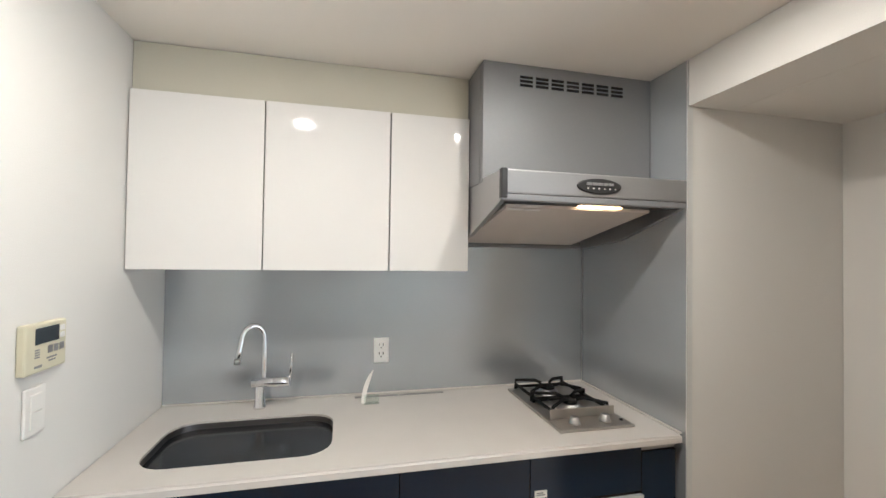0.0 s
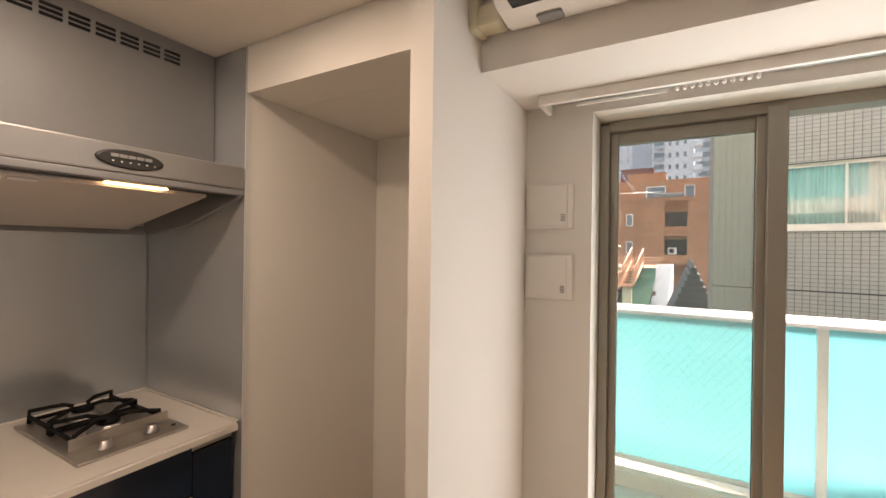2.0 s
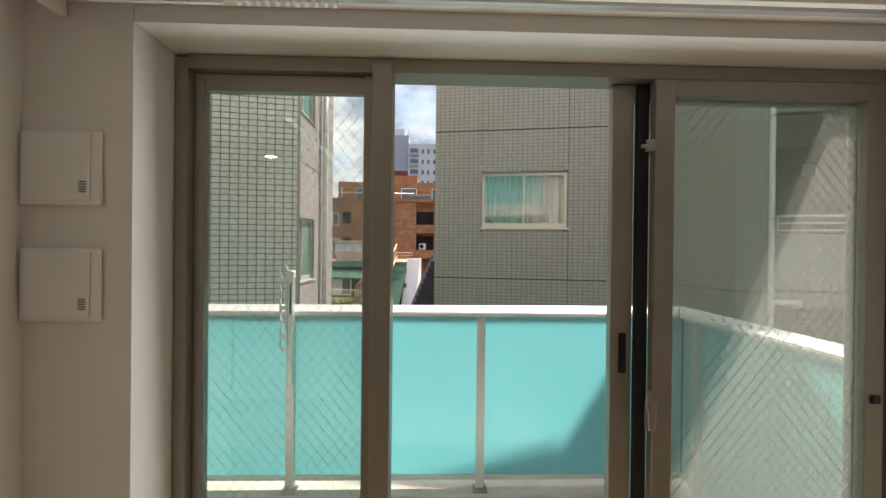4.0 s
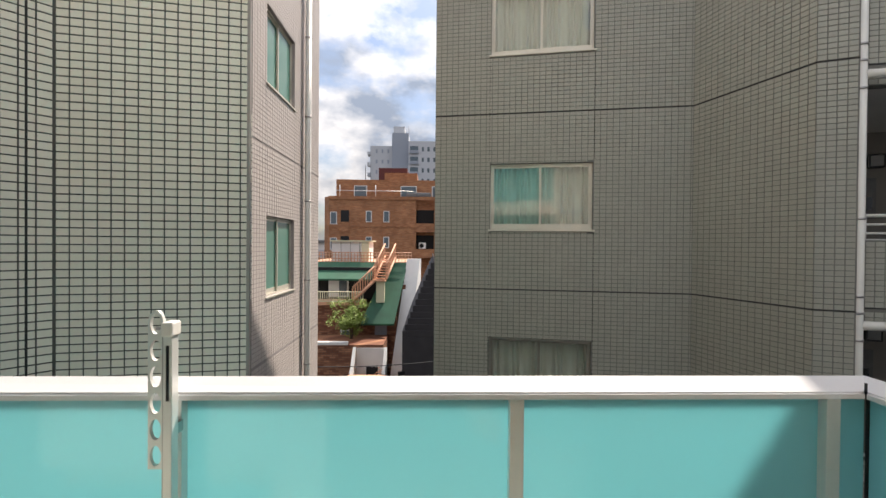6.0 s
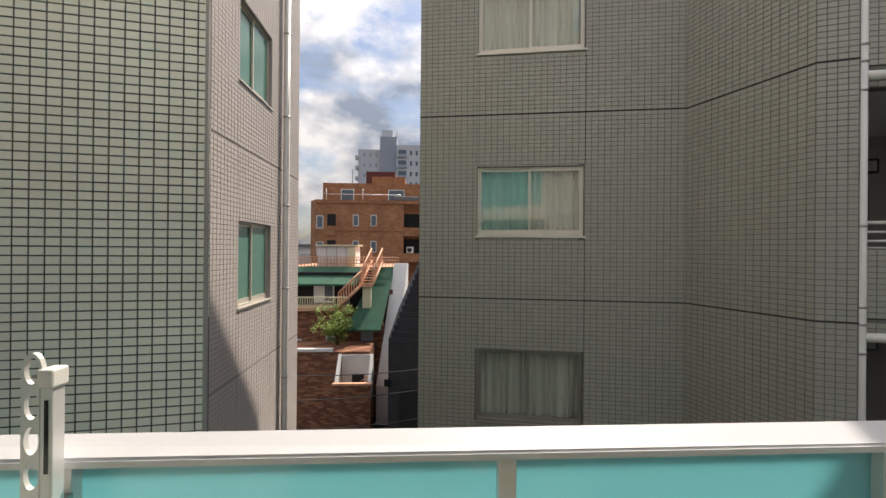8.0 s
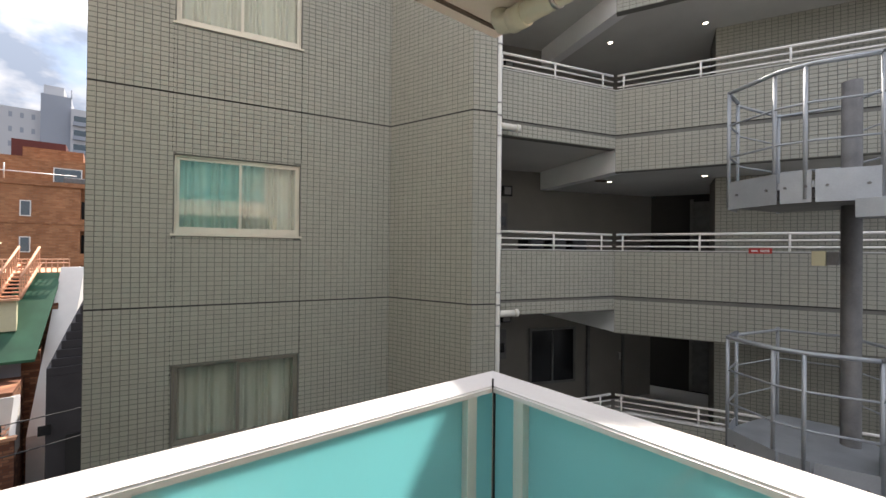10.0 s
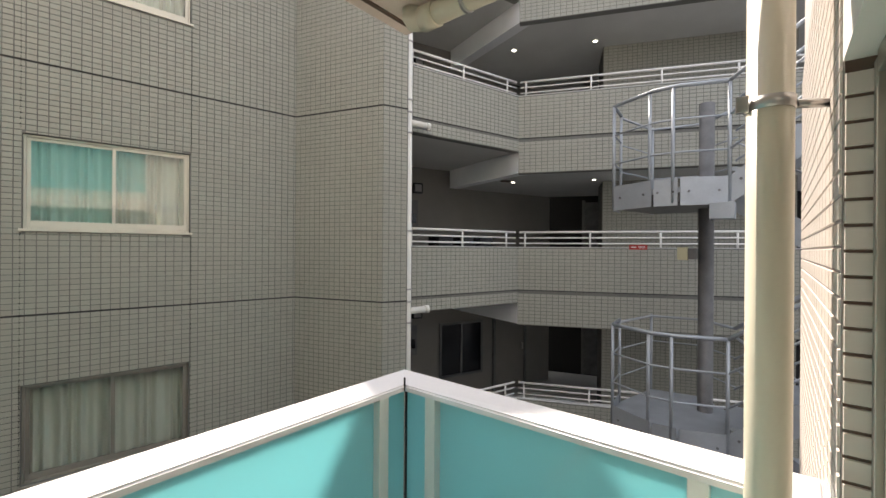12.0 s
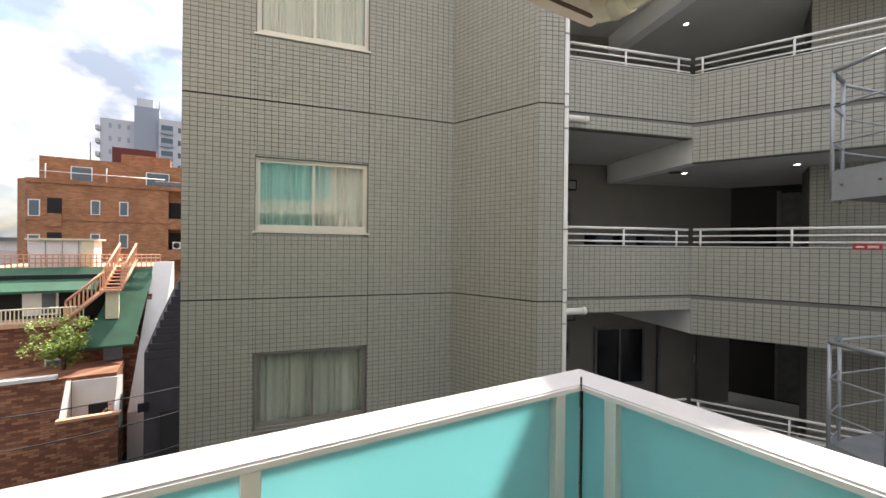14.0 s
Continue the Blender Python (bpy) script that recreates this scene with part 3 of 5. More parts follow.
# tap
tap = thing("tap", "chrome swan-neck mixer tap beside the sink", "tap")
TX, TY = -0.203, 1.855
part("base", lathe(((0.026, 0), (0.026, 0.008), (0.021, 0.012), (0.021, 0.10), (0.018, 0.104)), 24, (TX, TY, 0.851)), CHROME, tap)
part("valve_body", tube([(TX - 0.03, TY, 0.958), (TX + 0.125, TY - 0.03, 0.968)], 0.021, 18), CHROME, tap)
part("lever", tube([(TX + 0.120, TY - 0.028, 0.968), (TX + 0.128, TY - 0.03, 1.03), (TX + 0.130, TY - 0.03, 1.085)], 0.006, 10), CHROME, tap)
neck = [(TX + 0.015, TY, 0.96 + 0.0231 * k) for k in range(9)]
for k in range(1, 10):
    a = radians(k * 20)
    neck.append((TX + 0.015 - 0.042 * (1 - math.cos(a)), TY - 0.02 * (1 - math.cos(a)), 1.145 + 0.060 * math.sin(a)))
neck += [(neck[-1][0] - 0.006, neck[-1][1] - 0.004, neck[-1][2] - 0.04), (neck[-1][0] - 0.012, neck[-1][1] - 0.008, neck[-1][2] - 0.085)]
part("spout", tube(neck, 0.0108, 14), CHROME, tap)
part("aerator", tube([(neck[-1][0] - 0.001, neck[-1][1], neck[-1][2] + 0.012), (neck[-1][0] - 0.002, neck[-1][1], neck[-1][2] - 0.008)], 0.0125, 14), STEEL, tap)

# wall cabinets
for k, (a, b) in enumerate(((-0.611, -0.162), (-0.160, 0.312), (0.314, 0.645))):
    c = thing("wall_cabinet", "white high-gloss wall cabinet hung above the worktop", "cabinet", "wall cabinets over the sink")
    part("carcass", bars((a + 0.001, b - 0.001, 1.622, 1.9585, 1.452, 2.090)), PLASTIC, c)
    part("door", bars((a + 0.0015, b - 0.0015, 1.600, 1.6195, 1.450, 2.091), bevel=0.0015), GLOSS_WHITE, c, "glossy white flat door")

# base units
for kind, a, b in (("sink_cabinet", -0.611, 0.324), ("drawer_unit", 0.327, 0.783), ("stove_cabinet", 0.786, 1.235), ("filler_cabinet", 1.239, 1.386)):
    c = thing(kind, "dark navy high-gloss kitchen base unit under the worktop", "cabinet", "base units under the worktop")
    part("carcass", bars((a + 0.002, b - 0.002, 1.302, 1.94, 0.10, 0.8205)), BLACK, c)
    if kind == "filler_cabinet":
        part("door", bars((a, b, 1.28, 1.30, 0.10, 0.788), bevel=0.0015), NAVY, c)
        part("rail", bars((a - 0.002, b, 1.285, 1.30, 0.792, 0.815), bevel=0.001), STEEL, c, "steel strip above the door")
        continue
    part("front", bars((a, b, 1.28, 1.30, 0.645 if kind != "sink_cabinet" else 0.60, 0.815), bevel=0.0015), NAVY, c, "navy glossy front")
    part("front", bars((a, b, 1.28, 1.30, 0.10, 0.608 if kind != "sink_cabinet" else 0.595), bevel=0.0015), NAVY, c, "navy glossy front")
    if kind == "stove_cabinet":
        part("handle", bars((a + 0.01, b - 0.002, 1.262, 1.2795, 0.618, 0.638), (a + 0.01, b - 0.002, 1.262, 1.266, 0.612, 0.62), bevel=0.002), ALU_LIGHT, c, "silver aluminium bar handle")
        part("sticker", bars((a + 0.015, a + 0.062, 1.2785, 1.2797, 0.668, 0.694)), PLASTIC, c, "small white sticker")
        part("sticker_print", bars((a + 0.022, a + 0.055, 1.2778, 1.2784, 0.676, 0.680), (a + 0.022, a + 0.048, 1.2778, 1.2784, 0.683, 0.687)), GREYINK, c)
    elif kind == "drawer_unit":
        part("handle", bars((a + 0.01, b - 0.01, 1.262, 1.2795, 0.618, 0.638), bevel=0.002), ALU_LIGHT, c, "silver aluminium bar handle")
plinth = thing("kick_board", "dark plinth under the base units", "plinth")
part("board", bars((-0.611, 1.386, 1.34, 1.36, 0.001, 0.099)), BLACK, plinth)

# gas hob
hob = thing("gas_hob", "two-burner stainless gas hob with black grates set in the worktop", "hob")
part("hob_plate", bars((0.938, 1.262, 1.350, 1.870, 0.8505, 0.862), bevel=0.004), HOB_STEEL, hob)
part("control_ledge", bars((0.955, 1.245, 1.458, 1.466, 0.8625, 0.900), bevel=0.002), HOB_STEEL, hob)
for x in (1.03, 1.165):
    part("knob", lathe(((0.024, 0), (0.024, 0.006), (0.019, 0.010), (0.017, 0.026), (0.012, 0.028)), 20, (x, 1.405, 0.8625)), STEEL, hob, "round steel knob")
part("button", lathe(((0.008, 0), (0.008, 0.003)), 12, (1.235, 1.40, 0.8625)), BLACK, hob)
for x, y in ((1.10, 1.565), (1.10, 1.765)):
    ring = part("burner", lathe(((0.060, 0), (0.058, 0.006), (0.045, 0.010), (0.045, 0.020), (0.030, 0.024)), 24, (x, y, 0.8625)), STEEL, hob, "steel burner ring")
    part("burner_cap", lathe(((0.034, 0.0245), (0.034, 0.032), (0.022, 0.037)), 20, (x, y, 0.8625)), IRON, ring, "black burner cap")
    bm = bmesh.new()
    for k in range(4):
        a = radians(45 + 90 * k)
        u = Vector((math.cos(a), math.sin(a), 0))
        c = Vector((x, y, 0))
        corner = c + Vector((math.copysign(0.125, u.x), math.copysign(0.09, u.y), 0))
        near = c + u * 0.03
        tube([(corner.x, corner.y, 0.863), (corner.x, corner.y, 0.905), (near.x + (corner.x - near.x) * 0.25, near.y + (corner.y - near.y) * 0.25, 0.915), (near.x, near.y, 0.905)], 0.0075, 8, bm)
    for sx in (-0.125, 0.125):
        tube([(x + sx, y - 0.09, 0.885), (x + sx, y + 0.09, 0.885)], 0.007, 8, bm)
    for sy in (-0.09, 0.09):
        tube([(x - 0.125, y + sy, 0.872), (x + 0.125, y + sy, 0.872)], 0.007, 8, bm)
    part("grate", bm, IRON, hob, "black iron pan grate")

# range hood
hood = thing("range_hood", "grey metal range hood with a lit lamp above the hob", "range hood")
part("duct_cover", bars((0.648, 1.398, 1.440, 1.949, 1.80, 2.2735), bevel=0.002), HOOD_GREY, hood)
part("duct_cover_side", bars((0.646, 0.6475, 1.470, 1.59, 1.80, 2.27)), HOOD_GREY, hood)
for k in range(7):
    for j in range(3):
        x = 0.80 + k * 0.068
        bm = bmesh.new()
        cuboid(bm, x, x + 0.054, 1.4375, 1.4395, 2.186 + j * 0.016, 2.196 + j * 0.016)
        part("vent_slot", bm, BLACK, hood, "dark vent slot")
bm = bmesh.new()
side = [(1.250, 1.712), (1.262, 1.700), (1.60, 1.60), (1.940, 1.562), (1.949, 1.566), (1.949, 1.83), (1.262, 1.81), (1.244, 1.80)]
for a, b in ((0.651, 0.668), (1.382, 1.398)):
    bm = bmesh.new()
    lo = [bm.verts.new((a, y, z)) for y, z in side]
    hi = [bm.verts.new((b, y, z)) for y, z in side]
    bm.faces.new(lo)
    bm.faces.new(hi)
    for k in range(len(side)):
        bm.faces.new((lo[k], lo[(k + 1) % len(side)], hi[(k + 1) % len(side)], hi[k]))
    bmesh.ops.recalc_face_normals(bm, faces=bm.faces[:])
    part("canopy_side", bm, HOOD_LIGHT, hood)
part("canopy_top", bars((0.669, 1.381, 1.262, 1.949, 1.800, 1.812)), HOOD_LIGHT, hood)
part("front_panel", bars((0.651, 1.398, 1.240, 1.262, 1.728, 1.812), bevel=0.006), HOOD_LIGHT, hood, "silver curved front panel")
part("front_lip", bars((0.651, 1.398, 1.243, 1.270, 1.705, 1.7275), bevel=0.004), HOOD_GREY, hood)
part("corner_cap", bars((0.649, 0.672, 1.237, 1.262, 1.712, 1.815), bevel=0.004), HOOD_DARK, hood)
# Tray coloured near-black so the gap around the filter reads as shade.
part("inner_tray", bars((0.670, 1.380, 1.27, 1.94, 1.79, 1.798)), HOOD_DARK, hood)
bm = bmesh.new()
vs = [bm.verts.new(p) for p in ((0.70, 1.318, 1.693), (1.30, 1.318, 1.693), (1.30, 1.90, 1.580), (0.70, 1.90, 1.580), (0.70, 1.318, 1.705), (1.30, 1.318, 1.705), (1.30, 1.90, 1.592), (0.70, 1.90, 1.592))]
for q in ((0, 1, 2, 3), (4, 5, 6, 7), (0, 1, 5, 4), (1, 2, 6, 5), (2, 3, 7, 6), (3, 0, 4, 7)):
    bm.faces.new([vs[i] for i in q])
bmesh.ops.recalc_face_normals(bm, faces=bm.faces[:])
bmesh.ops.bevel(bm, geom=bm.edges[:], offset=0.004, segments=2, affect="EDGES")
filt = part("filter_panel", bm, FILTER, hood, "beige grease panel tilted under the hood")
part("warning_label", bars((0.715, 0.77, 1.330, 1.357, 1.6845, 1.6885), (0.78, 0.84, 1.330, 1.357, 1.6845, 1.6885)), PLASTIC, filt)
# Solid dark bar paints the shaded slot between lip and filter.
part("lip_shade_bar", bars((0.672, 1.380, 1.2705, 1.317, 1.7045, 1.712)), HOOD_DARK, hood)
part("back_bar", bars((0.67, 1.38, 1.925, 1.949, 1.562, 1.578)), HOOD_GREY, hood)
lens = part("hood_lamp", bars((0.98, 1.15, 1.290, 1.312, 1.6990, 1.7040)), LAMP_HOOD, hood, "warm glowing lamp strip")
oval = lathe(((0.5, 0), (0.5, 0.004), (0.44, 0.006)), 32)
oval.transform(Matrix.Translation((1.02, 1.2395, 1.768)) @ Matrix.Rotation(radians(90), 4, "X") @ Matrix.Diagonal((0.178, 0.056, 1, 1)))
ctrl = part("control_plate", oval, HOOD_DARK, hood, "dark oval control plate")
part("switch_row", bars(*[(0.966 + 0.022 * k, 0.986 + 0.022 * k, 1.2295, 1.2335, 1.770, 1.780) for k in range(5)], bevel=0.001), HOOD_LIGHT, ctrl)
part("switch_marks", bars(*[(0.970 + 0.022 * k, 0.975 + 0.022 * k, 1.2315, 1.2335, 1.757, 1.761) for k in range(6)]), PLASTIC, ctrl)

# outlet, remote, switch, card holder
out = thing("wall_outlet", "white double wall socket on the splashback", "socket")
part("plate", bars((0.284, 0.356, 1.9425, 1.9495, 0.998, 1.117), bevel=0.003), PLASTIC, out)
for z in (1.032, 1.075):
    part("socket_holes", bars((0.308, 0.312, 1.9415, 1.943, z + 0.004, z + 0.016), (0.326, 0.330, 1.9415, 1.943, z + 0.004, z + 0.016), (0.316, 0.322, 1.9415, 1.943, z - 0.008, z - 0.002)), BLACK, out)
rem = thing("water_heater_remote", "ivory water heater remote with a dark display on the wall", "remote")
part("case", bars((-0.6145, -0.594, 1.118, 1.269, 1.207, 1.330), bevel=0.005), IVORY, rem)
part("display", bars((-0.5945, -0.5925, 1.150, 1.236, 1.278, 1.318)), BLACK, rem, "dark display")
for z in (1.300, 1.281):
    part("button", bars((-0.5945, -0.5915, 1.241, 1.258, z, z + 0.014), bevel=0.001), PLASTIC, rem)
for k in range(3):
    part("button", bars((-0.5945, -0.5915, 1.195 + k * 0.022, 1.211 + k * 0.022, 1.250, 1.269), bevel=0.001), STEEL, rem)
part("speaker_slots", bars(*[(-0.5942, -0.593, 1.150, 1.166, 1.245 + 0.006 * k, 1.248 + 0.006 * k) for k in range(4)]), GREYINK, rem)
part("print", bars((-0.5942, -0.593, 1.150, 1.175, 1.220, 1.226), (-0.5942, -0.593, 1.192, 1.23, 1.236, 1.240), (-0.5942, -0.593, 1.20, 1.225, 1.228, 1.232)), GREYINK, rem)
sw = thing("light_switch", "white wall light switch below the remote", "switch")
part("plate", bars((-0.6145, -0.607, 1.143, 1.218, 1.050, 1.170), bevel=0.004), PLASTIC, sw)
part("rocker", bars((-0.607, -0.603, 1.160, 1.201, 1.066, 1.108), bevel=0.001), PLASTIC, sw)
part("rocker", bars((-0.607, -0.603, 1.160, 1.201, 1.110, 1.152), bevel=0.001), PLASTIC, sw)
card = thing("card_stand", "small clear plastic stand with a curved white tag on the worktop", "card stand")
part("stand", bars((0.235, 0.30, 1.80, 1.803, 0.851, 0.895), (0.235, 0.30, 1.803, 1.83, 0.851, 0.854), bevel=0.001), PANE, card)
bm = bmesh.new()
prev = None
for k in range(9):
    q = k / 8
    w = 0.010 * (1 - 0.7 * max(0, q - 0.7) / 0.3)
    x, z = 0.232 + 0.040 * q ** 2, 0.855 + 0.145 * q
    cur = [bm.verts.new(p) for p in ((x - w, 1.806, z), (x + w, 1.806, z), (x + w, 1.808, z), (x - w, 1.808, z))]
    if prev:
        for a in range(4):
            bm.faces.new((prev[a], prev[(a + 1) % 4], cur[(a + 1) % 4], cur[a]))
    prev = cur
part("tag", bm, PLASTIC, card, "curved white tag")
for x, y in ((-0.10, 0.75), (0.85, 0.75)):
    dl = thing("downlight", "round recessed ceiling downlight, lit warm", "downlight", "kitchen downlights")
    part("trim", lathe(((0.055, 0), (0.05, -0.004), (0.045, -0.004), (0.045, 0.001)), 24, (x, y, 2.2745)), PLASTIC, dl)
    part("lamp", lathe(((0.044, -0.002), (0.040, -0.003)), 20, (x, y, 2.2745)), LAMP_WARM, dl, "glowing lamp")
    down = lamp("downlight_lamp", "AREA", pose(x, y, 2.268), 1.55, (1.0, 0.86, 0.70))
    down.shape, down.size = "DISK", 0.10

# ---- balcony ----
structure("balcony_floor", bars((2.358, 3.70, -2.28, 3.2, -0.40, -0.20)), BALCFLOOR, "grey-green vinyl balcony floor", "balcony floor")
structure("balcony_curb", bars((3.70, 3.90, -2.46, 3.2, -0.6, -0.09), (2.358, 3.698, -2.46, -2.28, -0.6, -0.09), bevel=0.006), CURB, "painted concrete curb of the balcony", "curb")
structure("balcony_slab_above", bars((2.362, 3.56, -2.09, 3.2, 2.50, 2.72), bevel=0.008), SLAB, "pink-beige balcony slab above", "slab")
structure("slab_drip_groove", bars((3.49, 3.505, -2.03, 3.2, 2.494, 2.4995), (2.40, 3.49, -2.035, -2.02, 2.494, 2.4995)), GROUT_BROWN, "drip groove under the slab", "trim")
upper = thing("balcony_rail", "frosted teal glass balcony rail on the slab above", "railing")
for a, b in ((3.2, 1.52), (1.51, 0.28), (0.27, -0.96), (-0.97, -2.04)):
    part("glass_panel", bars((3.50, 3.51, b + 0.004, a - 0.004, 2.90, 3.95)), TEAL, upper, "frosted teal glass panel")
    part("post", bars((3.455, 3.495, a - 0.03, a + 0.02, 2.721, 3.95), bevel=0.003), ALU_LIGHT, upper)
part("top_rail", bars((3.45, 3.54, -2.06, 3.23, 3.952, 4.01), bevel=0.007), RAIL_ALU, upper)
rail = thing("balcony_rail", "silver aluminium balcony rail with frosted teal glass panels", "railing")
bm = poly(((3.742, 3.2), (3.828, 3.2), (3.828, -2.368), (2.36, -2.368), (2.36, -2.282), (3.742, -2.282)), 1.056, 1.120)
for v in bm.verts:
    if v.co.z > 1.1 and (v.co.x < 3.80 and v.co.y > -2.30):
        v.co.z = 1.082
bmesh.ops.bevel(bm, geom=[e for e in bm.edges if min(v.co.z for v in e.verts) > 1.07], offset=0.007, segments=3, affect="EDGES")
part("top_rail", bm, RAIL_ALU, rail)
part("rail_joint", bars((3.739, 3.746, -2.286, -2.279, 1.056, 1.116), bevel=0.001), BLACK, rail, "dark mitre joint")
for y in (1.515, 0.275, -0.965, -2.165):
    part("post", bars((3.746, 3.786, y - 0.027, y + 0.027, -0.088, 1.055), bevel=0.003), ALU_LIGHT, rail)
    part("post_foot", bars((3.715, 3.80, y - 0.045, y + 0.045, -0.0895, -0.07), bevel=0.003), STEEL, rail)
for x in (3.60, 2.62):
    part("post", bars((x - 0.027, x + 0.027, -2.330, -2.288, -0.088, 1.055), bevel=0.003), ALU_LIGHT, rail)
    part("post_foot", bars((x - 0.045, x + 0.045, -2.36, -2.28, -0.0895, -0.07), bevel=0.003), STEEL, rail)
for a, b in ((3.2, 1.52), (1.51, 0.28), (0.27, -0.96), (-0.97, -2.16), (-2.17, -2.330)):
    part("glass_panel", bars((3.788, 3.798, a - 0.004, b + 0.004, 0.0, 1.057)), TEAL, rail, "frosted teal glass panel")
for a, b in ((3.776, 3.605), (3.595, 2.625), (2.615, 2.37)):
    part("glass_panel", bars((b + 0.004, a - 0.004, -2.342, -2.332, 0.0, 1.057)), TEAL, rail, "frosted teal glass panel")
part("bottom_rail", bars((3.778, 3.808, -2.345, 3.2, -0.035, -0.001), (2.37, 3.777, -2.352, -2.322, -0.035, -0.001), bevel=0.003), ALU_LIGHT, rail)
part("corner_seal", bars((3.776, 3.787, -2.342, -2.331, 0.0, 1.055)), RUBBER_AND_GAP, rail)
hook = thing("laundry_pole_holder", "pale metal laundry pole holder with oval holes on the rail", "pole holder")
part("upright", bars((3.672, 3.712, 0.238, 0.268, 0.62, 1.345), bevel=0.003), ALU_LIGHT, hook)
part("upright_cap", bars((3.664, 3.718, 0.232, 0.272, 1.300, 1.350), bevel=0.006), PLASTIC, hook)
for z in (0.66, 0.95):
    part("bracket", bars((3.674, 3.745, 0.240, 0.266, z, z + 0.04), bevel=0.002), STEEL, hook)
HW, HY, HZ0, HZ1, HN = 0.026, 0.300, 0.84, 1.388, 24
pitch = (HZ1 - HZ0) / 6
bm = bmesh.new()
for k in range(6):
    zc = HZ0 + pitch * (k + 0.5)
    rings = []
    for x in (3.684, 3.698):
        inner, outer = [], []
        for q in range(HN):
            ang = math.tau * q / HN
            c, sn = math.cos(ang), math.sin(ang)
            inner.append(bm.verts.new((x, HY + 0.0185 * c, zc + 0.036 * sn)))
            m = max(abs(c), abs(sn))
            oy, oz = HW * c / m, pitch / 2 * sn / m
            if k == 5 and sn > 0:
                oy, oz = HW * c, pitch / 2 * sn
            outer.append(bm.verts.new((x, HY + oy, zc + oz)))
        for q in range(HN):
            bm.faces.new((inner[q], inner[(q + 1) % HN], outer[(q + 1) % HN], outer[q]))
        rings.append((inner, outer))
    for one, two in zip(*rings):
        for q in range(HN):
            bm.faces.new((one[q], one[(q + 1) % HN], two[(q + 1) % HN], two[q]))
bmesh.ops.remove_doubles(bm, verts=bm.verts[:], dist=0.0005)
bmesh.ops.recalc_face_normals(bm, faces=bm.faces[:])
part("pole_arm", bm, ALU_LIGHT, hook, "flat arm pierced with oval holes")
part("slot", bars((3.6705, 3.6718, 0.247, 0.257, 1.08, 1.27)), BLACK, hook, "dark slot in the upright")
part("side_channel", bars((3.676, 3.706, 0.2685, 0.2735, 0.62, 1.30)), STEEL, hook)
part("arm_pin", tube([(3.69, 0.268, 1.325), (3.69, 0.30, 1.325)], 0.006, 8), STEEL, hook)

# own facade south of the door
OWN = Face((2.357, -2.032), (2.357, -3.8))
OWN.n = Vector((1, 0))
structure("facade_own", bars((2.10, 2.352, -3.8, -2.755, -9.5, 8.0), (2.10, 2.352, 3.21, 9.0, -9.5, 9.5)), OWNWALL, "tiled facade of the flat's own building", "facade")
# Out-of-view storeys, added to bounce sun across and block low skylight.
structure("facade_own_unseen", bars((2.10, 2.352, -2.754, 3.209, 2.725, 9.5), (2.10, 2.352, -2.754, 3.209, -9.5, -0.61)), OWNWALL, "unseen pale storeys of the flat's own building, added to bounce and block light", "facade")
facade_skin = structure("facade_tiles_back", bars((2.3555, 2.357, -3.8, -2.033, -0.2, 2.62)), GROUT_PINK, "pale grouted tile bed beside the door", "facade")
structure("reveal_tile_bed", bars((2.30, 2.3545, -2.0315, -2.029, -0.2, 2.05)), GROUT_BROWN, "brown grouted tile bed of the door reveal", "facade")
REVEAL = Face((2.306, -2.029), (2.358, -2.029))
REVEAL.n = Vector((0, 1))
pipe = thing("downpipe", "beige plastic downpipe with a steel clamp on the balcony", "downpipe")
part("pipe_run", tube([(2.467, -2.18, -0.199), (2.467, -2.18, 2.499)], 0.0455, 24), PIPE, pipe)
part("clamp", lathe(((0.0462, -0.014), (0.0485, -0.014), (0.0485, 0.014), (0.0462, 0.014)), 24, (2.467, -2.18, 2.03)), STEEL, pipe, "steel pipe clamp")
part("clamp_bolt", bars((2.505, 2.53, -2.15, -2.135, 2.012, 2.05), bevel=0.002), STEEL, pipe)
part("wall_stay", tube([(2.42, -2.20, 2.03), (2.357, -2.24, 2.03)], 0.010, 10), STEEL, pipe)
drain = thing("slab_drain_pipe", "beige plastic drain pipe with an elbow under the slab", "drain pipe")
part("pipe_run", tube([(3.42, -1.975, 2.499), (3.42, -1.975, 2.475), (3.41, -1.975, 2.458), (3.385, -1.975, 2.450), (2.362, -1.965, 2.440)], 0.034, 20), PIPE, drain)
part("collar", tube([(3.37, -1.975, 2.450), (3.31, -1.974, 2.4495)], 0.040, 20), PIPE, drain)
part("clamp", tube([(3.20, -1.973, 2.448), (3.185, -1.973, 2.448)], 0.037, 20), STEEL, drain)

# ---- the grey building opposite ----
JOINTS = (-4.56, -1.81, 0.939, 3.69, 6.44)
TW, TH = 0.0905, 0.0621
A, B, C, D = (8.93, -0.70), (8.20, -4.46), (6.74, -4.91), (6.595, -5.253)
grey = structure("grey_building", poly(((9.40, -0.85), (8.66, -4.70), (6.82, -5.06), (7.4, -5.3), (14, -6.6), (14, -1.66), (11, -0.75)), -9.5, 7.2), GROUT, "dark grey tiled apartment building across the gap", "building")


